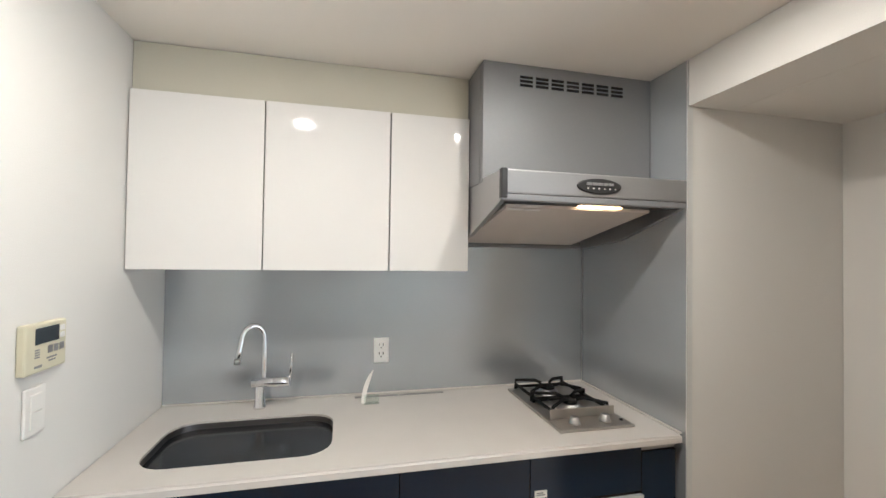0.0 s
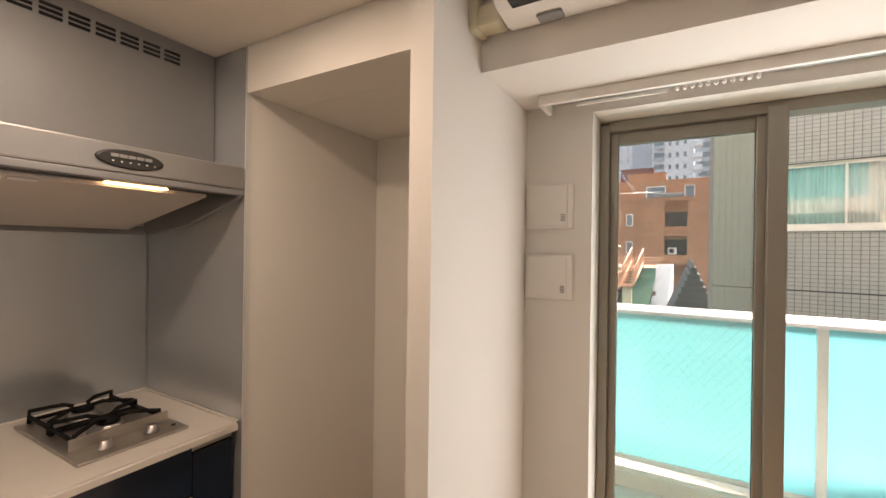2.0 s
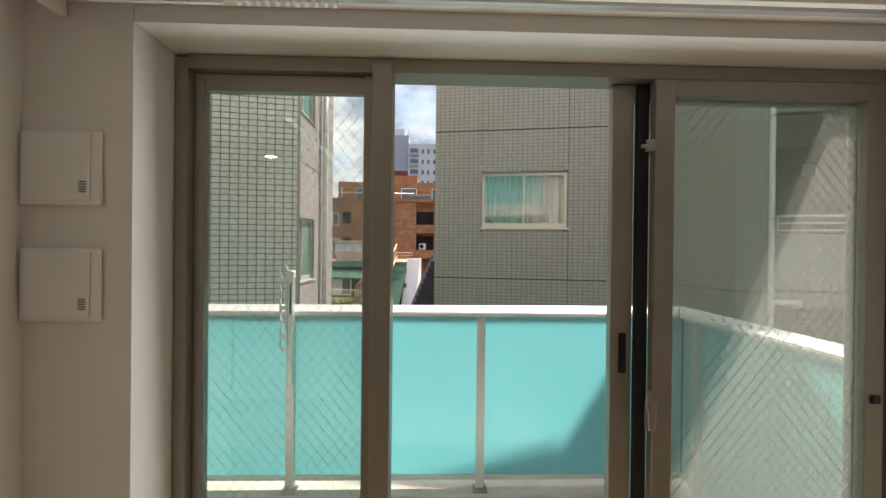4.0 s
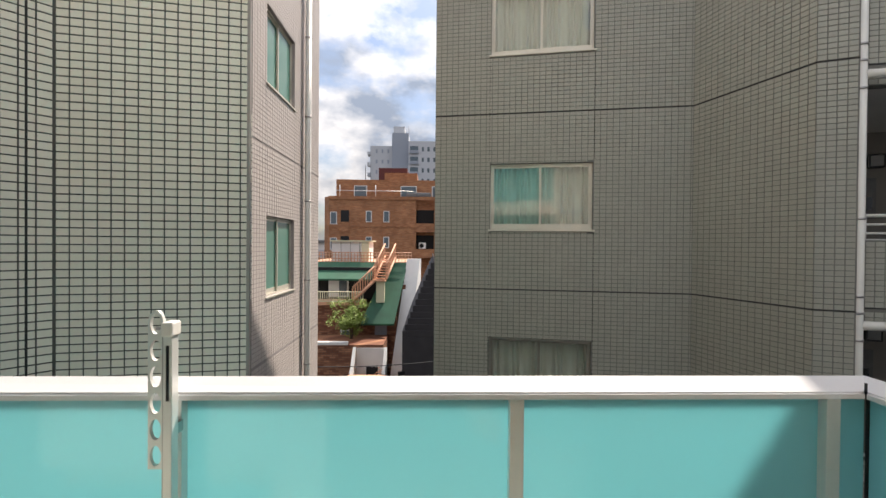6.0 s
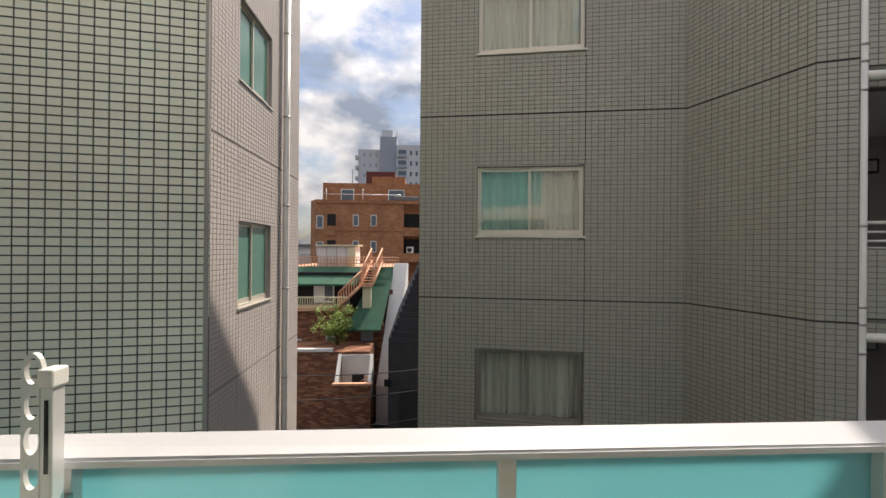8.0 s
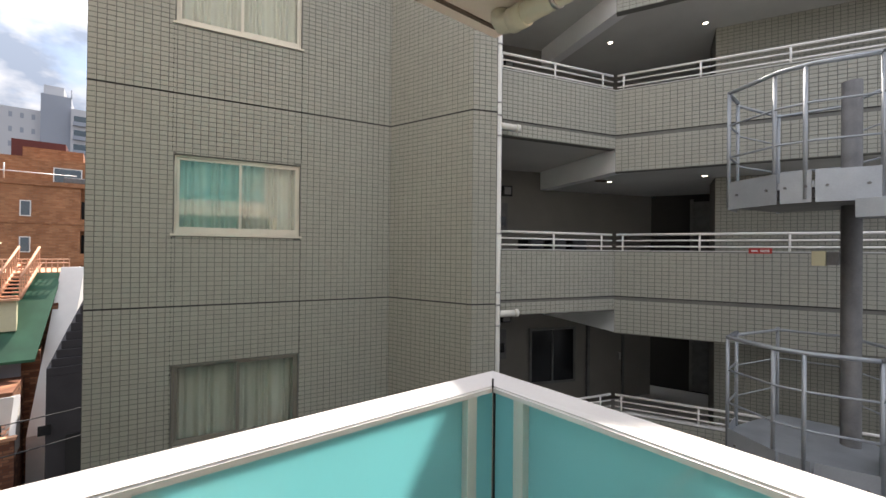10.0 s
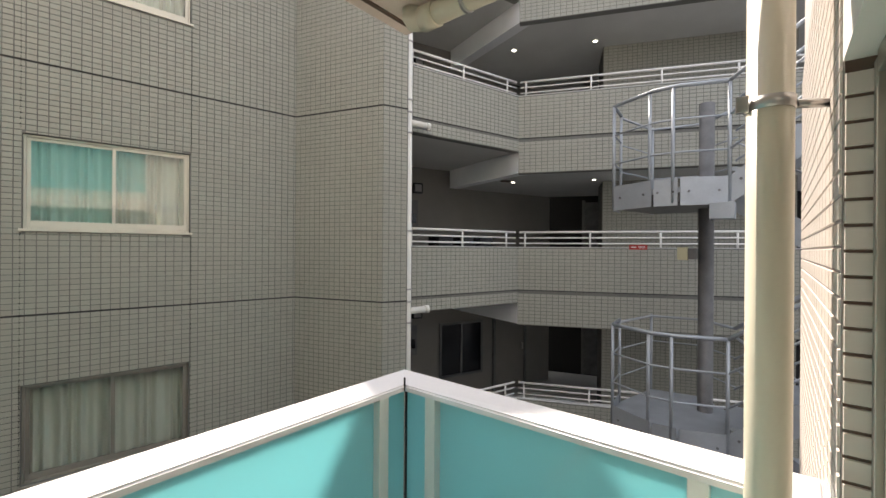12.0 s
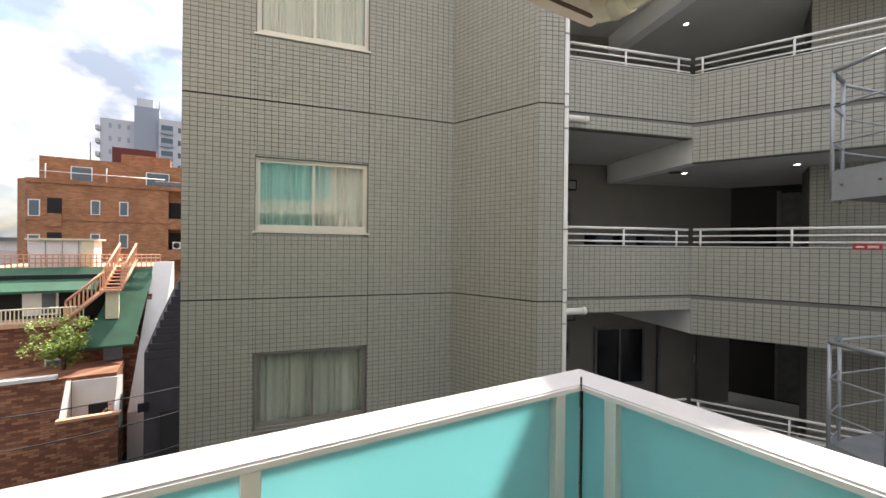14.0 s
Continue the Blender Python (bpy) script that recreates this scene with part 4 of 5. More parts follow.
def skin(face, holes, z0=-9.5, z1=7.2, thick=0.13):
    """The outer shell of a wall, with openings cut through it."""
    bm = bmesh.new()
    if not holes:
        face.box(bm, 0, face.length, -thick, 0, z0, z1)
        return bm
    s0, s1 = holes[0][0], holes[0][1]
    face.box(bm, 0, s0, -thick, 0, z0, z1)
    face.box(bm, s1, face.length, -thick, 0, z0, z1)
    zs = [z0] + [z for h in sorted(holes, key=lambda h: h[2]) for z in h[2:]] + [z1]
    for a, b in zip(zs[::2], zs[1::2]):
        face.box(bm, s0, s1, -thick, 0, a, b)
    return bm


def sliding_window(face, s0, s1, z0, z1, parent, curtain=True, depth=0.075, glassmat=None, metal=None):
    metal = metal or WINALU
    w = part("window", face.bars((s0, s0 + 0.024, -depth - 0.05, -depth + 0.03, z0, z1), (s1 - 0.024, s1, -depth - 0.05, -depth + 0.03, z0, z1),
                                 (s0 + 0.024, s1 - 0.024, -depth - 0.05, -depth + 0.03, z1 - 0.024, z1), (s0 + 0.024, s1 - 0.024, -depth - 0.05, -depth + 0.03, z0, z0 + 0.024),
                                 bevel=0.003), metal, parent, "aluminium sliding window")
    mid = (s0 + s1) / 2
    for a, b, d in ((s0 + 0.025, mid + 0.02, -depth - 0.012), (mid - 0.02, s1 - 0.025, -depth + 0.012)):
        part("window_frame", face.bars((a, a + 0.032, d - 0.01, d + 0.01, z0 + 0.025, z1 - 0.025), (b - 0.032, b, d - 0.01, d + 0.01, z0 + 0.025, z1 - 0.025),
                                       (a + 0.032, b - 0.032, d - 0.01, d + 0.01, z1 - 0.058, z1 - 0.025), (a + 0.032, b - 0.032, d - 0.01, d + 0.01, z0 + 0.025, z0 + 0.09), bevel=0.002), metal, w)
        p = part("pane", face.bars((a + 0.030, b - 0.030, d - 0.003, d + 0.003, z0 + 0.088, z1 - 0.056)), glassmat or PANE, w)
        p.visible_shadow = False
    part("window_sill", face.bars((s0 - 0.03, s1 + 0.03, -0.05, 0.024, z0 - 0.03, z0 - 0.001), bevel=0.004), metal, w)
    if curtain:
        for a, b, m in ((s0 + 0.04, mid, CURTAIN_GREEN if curtain == "green" else CURTAIN), (mid, s1 - 0.04, CURTAIN)):
            bm = bmesh.new()
            prev = None
            n = 110
            for k in range(n + 1):
                s = a + (b - a) * k / n
                u = (s + 0.7 * z0) * 60
                d = -depth - 0.105 + 0.030 * math.sin(u + 1.3 * math.sin(u * 0.31)) + 0.012 * math.sin(u * 0.43 + a * 7)
                p = face.at(s, d)
                cur = (bm.verts.new((p[0], p[1], z0 + 0.05)), bm.verts.new((p[0], p[1], z1 - 0.03)))
                if prev:
                    bm.faces.new((prev[0], cur[0], cur[1], prev[1])).smooth = True
                prev = cur
            part("curtain", bm, m, w, "pleated pale curtain behind the glass")
    return w


MAIN, JUT, CHAM = Face(A, B), Face(B, C), Face(C, D)
W_HOLES = [(0.885, 2.435, -0.90, 0.175), (0.885, 2.435, 1.88, 2.905), (0.885, 2.435, 4.615, 5.64)]
walls = []
for name, f, holes in (("facade_main", MAIN, W_HOLES), ("facade_jut", JUT, []), ("facade_corner", CHAM, [])):
    walls.append(tagged(part(name, skin(f, holes), GROUT), "grey mosaic-tiled facade with dark joints", "facade", kind="structure"))
for i, h in enumerate(W_HOLES):
    sliding_window(MAIN, *h, walls[0], "green" if i == 1 else True, metal=ALU if i == 0 else WINALU)
    # Thin near-black sheet paints the unlit room behind the curtains.
    part("unlit_room_backing", MAIN.bars((h[0] - 0.02, h[1] + 0.02, -0.405, -0.3995, h[2] - 0.02, h[3] + 0.02)), BLACK_AND_SHADE, walls[0])
part("sealant_joint", MAIN.bars((0.862, 0.874, 0.0, 0.004, -9, 1.84), (0.862, 0.874, 0.0, 0.004, 2.95, 4.57), (2.446, 2.458, 0.0, 0.004, -9, 1.84), (2.446, 2.458, 0, 0.004, 2.95, 4.57)), JOINT, walls[0])
for f, w in zip((MAIN, JUT, CHAM), walls):
    part("sealant_joint", f.bars(*[(0.0, f.length, 0.0, 0.005, z - 0.007, z + 0.007) for z in JOINTS]), JOINT, w)
# Unseen cap, added to keep sun out of the gap behind the facade.
part("sun_leak_cap", MAIN.bars((0, MAIN.length, -0.6, 0.03, 7.201, 7.26)), CONCRETE, walls[0])
corner_pipe = thing("rain_pipe", "white plastic rain pipe with bands on the grey building", "rain pipe")
PX, PY = 6.66, -5.33
part("pipe_run", tube([(PX, PY, -9), (PX, PY, 7.1)], 0.055, 16), PIPE_WHITE, corner_pipe)
for lev in (-2.75, 0, 2.75):
    part("branch", tube([(PX, PY, 0.78 + lev), (PX - 0.07, PY - 0.30, 0.78 + lev)], 0.05, 14), PIPE_WHITE, corner_pipe)
    part("branch_cap", tube([(PX - 0.07, PY - 0.30, 0.78 + lev), (PX - 0.085, PY - 0.36, 0.78 + lev)], 0.06, 14), PIPE_WHITE, corner_pipe)
    for z in (0.62, 0.92, 1.95, 1.10):
        part("band", tube([(PX, PY, z + lev - 0.012), (PX, PY, z + lev + 0.012)], 0.062, 16), STEEL, corner_pipe)

# ---- corridor wing with parapets ----
E_, F_, R_ = (6.80, -5.45), (6.13, -7.65), (1.10, -9.85)
PL, PR = Face(E_, F_), Face(F_, R_)
INNER_L, INNER_R = Face((9.6, -5.3), (7.2, -11.3)), Face((9.9, -11.4), (0.6, -14.4))
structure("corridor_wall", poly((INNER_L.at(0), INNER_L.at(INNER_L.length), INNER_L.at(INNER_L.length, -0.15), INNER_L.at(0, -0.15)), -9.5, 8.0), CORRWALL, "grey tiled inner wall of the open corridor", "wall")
# End wall coloured near-black so the closed corridor reads unlit.
inner_r = structure("corridor_end_wall", poly((INNER_R.at(0), INNER_R.at(INNER_R.length), INNER_R.at(INNER_R.length, -0.15), INNER_R.at(0, -0.15)), -9.5, 8.0), BLACK_AND_SHADE, "inner wall of the open corridor, its shade painted near-black", "wall")
BLOCK = Face((5.25, -9.55), (2.2, -10.9))
block = structure("corridor_block", poly((BLOCK.at(0), BLOCK.at(BLOCK.length), BLOCK.at(BLOCK.length, -0.9), BLOCK.at(0, -0.9)), -9.5, 8.0), GROUT, "grey tiled lift block behind the corridor", "wall")
parapets = []
for k in (-2, -1, 0, 1, 2):
    h = 2.735 * k
    structure("corridor_slab", poly((PL.at(0, -0.14), PL.at(PL.length, -0.14), PR.at(0.1, -0.14), PR.at(PR.length, -0.14), (0.6, -14.3), (9.8, -11.3), (9.7, -5.9), (7.3, -5.4)), 0.74 + h, 0.97 + h), CONCRETE, "grey painted corridor slab", "slab")
    structure("corridor_beam", poly(((6.14, -7.67), (8.3, -8.40), (8.24, -8.62), (6.06, -7.88)), 0.34 + h, 0.738 + h), BEAMWHITE, "white painted beam under the corridor slab", "beam")
    structure("corridor_ceiling", poly(((6.06, -7.89), (8.24, -8.63), (7.22, -11.25), (0.62, -14.25), PR.at(PR.length, -0.142), PR.at(0.12, -0.142)), 0.35 + h, 0.737 + h), CONCRETE, "grey painted dropped ceiling of the corridor", "ceiling")
    for f, lo in ((PL, 0.72), (PR, 0.33)):
        p = structure("corridor_parapet", f.bars((0, f.length, -0.138, 0, lo + h, 1.72 + h)), GROUT, "grey tiled corridor parapet", "parapet")
        part("coping", f.bars((0, f.length, -0.143, 0.006, 1.721 + h, 1.735 + h)), CONCRETE, p)
        part("sealant_joint", f.bars((0, f.length, 0, 0.006, 0.948 + h, 0.960 + h)), JOINT, p)
        parapets.append((f, lo + h, 1.72 + h, p, h))
        r = thing("corridor_rail", "pale metal rail with three bars on the parapet", "railing", "corridor rails")
        for z in (1.80, 1.90, 2.00):
            a, b = f.at(0.02, -0.07), f.at(f.length, -0.07)
            part("bar", tube([(a[0], a[1], z + h), (b[0], b[1], z + h)], 0.013 if z < 1.95 else 0.020, 8), RAILWHITE, r)
        s = 0.12
        while s < f.length:
            q = f.at(s, -0.07)
            part("post", tube([(q[0], q[1], 1.736 + h), (q[0], q[1], 1.99 + h)], 0.016, 8), RAILWHITE, r)
            s += 0.98 if f is PL else 1.12
    for x, y in ((6.75, -8.55), (5.3, -9.2)):
        if -1 <= k <= 2:
            d = thing("corridor_downlight", "small round downlight in the corridor ceiling", "downlight", "corridor downlights")
            part("trim", lathe(((0.06, -0.004), (0.055, -0.012), (0.045, -0.012)), 18, (x, y, 0.354 + h)), PLASTIC, d)
            part("lamp", lathe(((0.044, -0.010), (0.040, -0.014)), 16, (x, y, 0.354 + h)), LAMP_OUT, d, "glowing lamp")
    if k in (-1, 0, 1):
        fl = thing("corridor_floodlight", "black square wall lamp in the corridor", "wall lamp", "corridor wall lamps")
        part("housing", INNER_L.bars((2.44, 2.66, 0.002, 0.10, 2.90 + h, 3.12 + h), bevel=0.01), BLACK, fl)
        part("lens", INNER_L.bars((2.47, 2.63, 0.101, 0.106, 2.93 + h, 3.09 + h)), GREYINK, fl)
        it = thing("intercom_panel", "grey metal panel on the corridor wall", "panel", "corridor panels")
        part("plate", INNER_L.bars((2.36, 2.58, 0.002, 0.03, 2.1 + h, 2.75 + h), bevel=0.004), GALV_DARK, it)
        part("screen", INNER_L.bars((2.41, 2.53, 0.031, 0.034, 2.25 + h, 2.45 + h)), BLACK, it)
        dr = thing("corridor_door", "dark steel flat door off the corridor", "door", "corridor doors")
        part("leaf", INNER_R.bars((3.4, 4.25, 0.002, 0.05, 0.98 + h, 3.0 + h), bevel=0.004), GALV_DARK, dr)
        part("door_frame", INNER_R.bars((3.32, 3.395, 0.002, 0.08, 0.98 + h, 3.06 + h), (4.255, 4.33, 0.002, 0.08, 0.98 + h, 3.06 + h)), GALV_DARK, dr)
cw = thing("corridor_window", "dark wide window in the lower corridor wall", "window")
part("window_frame", INNER_L.bars((3.14, 3.19, 0.002, 0.05, -1.25, 0.0), (4.26, 4.31, 0.002, 0.05, -1.25, 0.0), (3.19, 4.26, 0.002, 0.05, -0.05, 0.0), (3.19, 4.26, 0.002, 0.05, -1.25, -1.20), (3.70, 3.74, 0.002, 0.045, -1.20, -0.05)), GALV_DARK, cw)
part("pane", INNER_L.bars((3.19, 3.70, 0.004, 0.02, -1.20, -0.05)), BLACK, cw, "dark glass")
part("pane", INNER_L.bars((3.74, 4.26, 0.004, 0.02, -1.20, -0.05)), BLACK, cw, "dark glass")
ld = thing("corridor_door", "grey steel flat door in the lower corridor", "door", "corridor doors")
part("door_frame", INNER_L.bars((4.62, 4.68, 0.002, 0.07, -1.764, 0.33), (5.58, 5.64, 0.002, 0.07, -1.764, 0.33), (4.68, 5.58, 0.002, 0.07, 0.27, 0.33)), GALV_DARK, ld)
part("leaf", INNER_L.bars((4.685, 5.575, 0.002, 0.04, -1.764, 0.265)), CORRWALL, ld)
part("door_handle", INNER_L.bars((5.47, 5.52, 0.041, 0.09, -0.82, -0.66), bevel=0.008), STEEL, ld, "steel lever handle")
sign = thing("red_sign", "small red and white sign on the corridor parapet", "sign")
part("board", PR.bars((1.86, 2.14, 0.006, 0.012, 1.70, 1.78)), RED, sign)
part("print", PR.bars((1.89, 1.97, 0.0125, 0.014, 1.73, 1.75), (2.0, 2.11, 0.0125, 0.014, 1.725, 1.735), (2.0, 2.11, 0.0125, 0.014, 1.745, 1.755)), PLASTIC, sign)
for k, s in ((1, 0.55), (1, 0.75)):
    vent = thing("ceiling_vent", "round brown vent in the corridor ceiling", "vent", "corridor vents")
    part("cap", lathe(((0.07, 0.349), (0.075, 0.335), (0.05, 0.325)), 16, (6.95 - 0.25 * s, -8.15 - 0.25 * s, 2.735 * k)), BARK, vent)
for s in (0.3, 0.75, 1.2):
    bk = thing("stored_box", "dark box stored behind the corridor rail", "box", "boxes on the corridor")
    part("shell", PL.bars((s + 0.55, s + 0.85, -0.75, -0.4, 0.971, 1.93), bevel=0.01), BLACK, bk)

# ---- steel stair ----
stair = thing("spiral_stair", "galvanised steel escape stair with bar railings", "staircase")
part("mast", tube([(3.17, -7.13, -9.4), (3.17, -7.13, 3.55)], 0.086, 18), GALV_DARK, stair, "mottled dark steel mast")
DECK = [(4.10, -6.75), (4.06, -6.32), (3.56, -6.06), (3.30, -6.06), (2.86, -6.22), (2.86, -7.2), (3.3, -7.7), (3.9, -7.6)]
for lev in (2.38, -0.34, -3.06):
    deck = part("deck", poly(DECK, lev - 0.06, lev), GALV, stair)
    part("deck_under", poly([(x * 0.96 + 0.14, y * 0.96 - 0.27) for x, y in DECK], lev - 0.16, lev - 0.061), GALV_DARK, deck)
    for a, b in zip(DECK[:4], DECK[1:5]):
        f = Face(b, a)
        f.n = -f.n if (f.n.y < 0) else f.n
        fb = f.bars((0.012, f.length - 0.012, 0.002, 0.012, lev - 0.20, lev + 0.10))
        fascia = part("fascia", fb, GALV, deck, "bolted steel edge plate")
        for q in (0.2, 0.8):
            p = f.at(f.length * q, 0.012)
            part("bolt", tube([(p[0], p[1], lev - 0.05), (p[0] + f.n.x * 0.012, p[1] + f.n.y * 0.012, lev - 0.05)], 0.013, 8), GALV_DARK, fascia)
    for z, r in ((1.10, 0.022), (0.74, 0.011), (0.38, 0.011)):
        part("rail_bar", tube([(x, y, lev + z) for x, y in DECK[:5]], r, 8), GALV, stair)
        part("rail_bar", tube([(x, y, lev + z - 0.03) for x, y in (DECK[0], DECK[7], DECK[6], DECK[5])], r * 0.8, 8), GALV, stair)
    for x, y in (DECK[0], DECK[1], (3.60, -6.09), (3.36, -6.06), DECK[4], DECK[6], DECK[7]):
        part("rail_post", tube([(x, y, lev - 0.17), (x, y, lev + 1.10)], 0.019, 8), GALV, stair)
    # straight flight up from the deck, on away behind the pipe
    steps, run, rise = 9, 0.25, 0.182
    foot = [(2.86 - run * k, lev + rise * k) for k in range(steps + 1)]
    for (x0, z0), (x1, z1) in zip(foot, foot[1:]):
        part("tread", bars((x1, x0 + 0.02, -6.98, -6.24, z1 - 0.035, z1)), GALV, stair)
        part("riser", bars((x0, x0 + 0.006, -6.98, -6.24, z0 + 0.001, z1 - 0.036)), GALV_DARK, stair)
    for y in (-6.235, -7.0):
        bm = bmesh.new()
        (xa, za), (xb, zb) = foot[0], foot[-1]
        cut = [(xa, za - 0.20), (xa, za + 0.10), (xb, zb + 0.22), (xb, zb - 0.14)]
        lo = [bm.verts.new((x, y, z)) for x, z in cut]
        hi = [bm.verts.new((x, y + 0.012, z)) for x, z in cut]
        bm.faces.new(lo)
        bm.faces.new(hi)
        for k in range(4):
            bm.faces.new((lo[k], lo[(k + 1) % 4], hi[(k + 1) % 4], hi[k]))
        bmesh.ops.recalc_face_normals(bm, faces=bm.faces[:])
        stringer = part("stringer", bm, GALV, stair, "galvanised steel stringer plate")
        for k in (0, 1, 3, 4, 6):
            x, z = foot[k]
            part("bolt", tube([(x - 0.1, y + 0.012, z + 0.06), (x - 0.1, y + 0.024, z + 0.06)], 0.015, 8), GALV_DARK, stringer)
        for up, rad in ((1.10, 0.022), (0.74, 0.013), (0.38, 0.013)):
            part("rail_bar", tube([(x, y + 0.02, z + up) for x, z in foot], rad, 8), GALV, stair)
        for k in (3, 6, 9):
            x, z = foot[k]
            part("rail_post", tube([(x, y + 0.02, z), (x, y + 0.02, z + 1.10)], 0.017, 8), GALV, stair)
    part("bracket", bars((2.80, 3.02, -6.24, -6.05, lev - 0.36, lev - 0.19), bevel=0.004), GALV, stair, "steel box bracket under the deck")
    # flight that comes up to the deck from below, on the far side
    low = [(2.86 - 0.25 * k, -7.40, lev - rise * k) for k in range(9)]
    for a, b in zip(low, low[1:]):
        part("tread", bars((b[0], a[0], a[1] - 0.35, a[1] + 0.35, b[2] - 0.03, b[2])), GALV, stair)
    part("rail_bar", tube([(x, y + 0.36, z + 1.0) for x, y, z in low], 0.018, 8), GALV, stair)
    part("rail_bar", tube([(x, y + 0.36, z + 0.62) for x, y, z in low], 0.011, 8), GALV, stair)
    bm = bmesh.new()
    (xa, ya, za), (xb, yb, zb) = low[0], low[-1]
    vs = [bm.verts.new(p) for p in ((xa, ya + 0.36, za - 0.22), (xa, ya + 0.36, za + 0.1), (xb, yb + 0.36, zb + 0.1), (xb, yb + 0.36, zb - 0.22),
                                    (xa, ya + 0.372, za - 0.22), (xa, ya + 0.372, za + 0.1), (xb, yb + 0.372, zb + 0.1), (xb, yb + 0.372, zb - 0.22))]
    for q in ((0, 1, 2, 3), (4, 5, 6, 7), (0, 1, 5, 4), (1, 2, 6, 5), (2, 3, 7, 6), (3, 0, 4, 7)):
        bm.faces.new([vs[i] for i in q])
    bmesh.ops.recalc_face_normals(bm, faces=bm.faces[:])
    part("stringer", bm, GALV, stair, "bent steel stringer")
lampbox = thing("stair_lamp", "small square lamp box on the stair mast", "wall lamp")
part("housing", bars((3.24, 3.34, -7.03, -6.93, 1.58, 1.72), bevel=0.004), GALV_DARK, lampbox)
part("lens", bars((3.345, 3.46, -7.03, -6.92, 1.57, 1.73), bevel=0.006), CREAM, lampbox)

# ---- the pale building beyond the rail ----
KINK, LEFT, RET, PINK = Face((3.9, 3.61), (5.38, 2.13)), Face((5.38, 2.13), (5.61, 0.80)), Face((5.61, 0.80), (5.92, 1.72)), Face((5.93, 1.72), (11.0, 1.72))
left_body = structure("pale_building", poly(((5.52, 2.35), (5.74, 1.20), (6.0, 1.90), (10.95, 1.90), (10.95, 9), (3.9, 9), (3.9, 3.75)), -9.5, 9.0), GROUT_LEFT, "pale tiled apartment building beside the gap", "building")
P_HOLES = [(2.33, 3.53, 0.855, 2.025), (2.33, 3.53, 3.93, 5.06)]
left_walls = []
for name, f, holes, m in (("facade_kink", KINK, [], GROUT_LEFT), ("facade_left", LEFT, [], GROUT_LEFT), ("facade_return", RET, [], GROUT_PINK), ("facade_pink", PINK, P_HOLES, GROUT_PINK)):
    left_walls.append(tagged(part(name, skin(f, holes, z1=9.0, thick=0.02 if f in (RET, LEFT) else 0.13), m), "pale mosaic-tiled facade", "facade", kind="structure"))
for h in P_HOLES:
    sliding_window(PINK, *h, left_walls[3], False, 0.08, GREENGLASS)
    part("sealant_joint", PINK.bars((2.30, 2.306, 0, 0.005, h[2] - 1.6, h[2] - 0.04), (3.55, 3.556, 0, 0.005, h[2] - 1.6, h[2] - 0.04)), GREYINK, left_walls[3])
part("sealant_joint", PINK.bars((0, PINK.length, 0, 0.005, 3.032, 3.038), (0, PINK.length, 0, 0.005, -0.048, -0.042)), GREYINK, left_walls[3])
part("sealant_joint", KINK.bars((KINK.length - 0.16, KINK.length - 0.145, 0, 0.006, -9, 9)), JOINT, left_walls[0])
lp = thing("rain_pipe", "pale plastic rain pipe with bands on the pale building", "rain pipe")
part("pipe_run", tube([(9.98, 1.64, -9), (9.98, 1.64, 8.9)], 0.055, 16), PIPE_WHITE, lp)
for z in (-2.2, -0.6, 0.95, 2.4, 3.95, 5.4):
    part("band", tube([(9.98, 1.64, z), (9.98, 1.64, z + 0.025)], 0.064, 16), STEEL, lp)

# ---- the distance ----
structure("ground", bars((-300, 900, -600, 600, -10.0, -9.5)), ASPHALT, "grey asphalt street and ground far below", "ground")


def town_window(face, s0, s1, z0, z1, parent, d=0.0):
    w = part("window", face.bars((s0, s1, d - 0.02, d + 0.06, z0, z1)), ALU_LIGHT, parent)
    part("pane", face.bars((s0 + 0.08, s1 - 0.08, d + 0.061, d + 0.07, z0 + 0.08, z1 - 0.08)), FARGLASS, w)


# orange brick block of flats
brick = thing("brick_building", "orange brick apartment building with setback top floor", "building")
BF = Face((52.4, 11.6), (52.4, -5.0))
part("wall", poly(((52.4, 11.6), (52.4, 1.2), (53.6, 1.2), (53.6, -1.0), (52.4, -1.0), (52.4, -5), (66, -5), (66, 12.4), (53.5, 12.4)), -9.5, 7.4), BRICK, brick)
part("top_floor", poly(((54.4, 11.2), (54.4, -4.6), (66, -4.6), (66, 11.2)), 7.4, 9.75), BRICK, brick)
part("roof_house", bars((56, 62, 1.2, 5.4, 9.75, 10.9)), BRICK, brick)
part("red_house", bars((58, 63, 2.6, 6.4, 9.75, 11.9)), REDWALL, brick, "dark red roof house")
part("cornice", BF.bars((0, 16.6, 0, 0.10, 7.05, 7.45), (0, 16.6, 0, 0.06, 3.75, 3.95)), BRICK, brick)
for z in (4.35, 1.25):
    for y in (6.85, 4.75):
        town_window(BF, 11.6 - y - 0.35, 11.6 - y + 0.35, z, z + 1.35, brick)
    for y in (11.0,):
        town_window(BF, 11.6 - y - 0.45, 11.6 - y + 0.35, z - 0.3, z + 1.2, brick)
    part("balcony", bars((52.3, 53.58, -1.0, 1.2, z - 1.15, z - 0.1)), BRICK, brick)
    # Near-black sheet paints the shade inside the balcony recess.
    part("balcony_shade", bars((53.5, 53.59, -0.98, 1.18, z - 0.1, z + 1.6)), BLACK_AND_SHADE, brick)
    part("balcony", bars((52.25, 52.40, 9.2, 10.3, z - 1.15, z)), BRICK, brick)
    # Same painted shade, laid flat against the wall front.
    part("balcony_shade", bars((52.36, 52.395, 9.2, 10.2, z + 0.01, z + 1.4)), BLACK_AND_SHADE, brick)
TF = Face((54.4, 11.2), (54.4, -4.6))
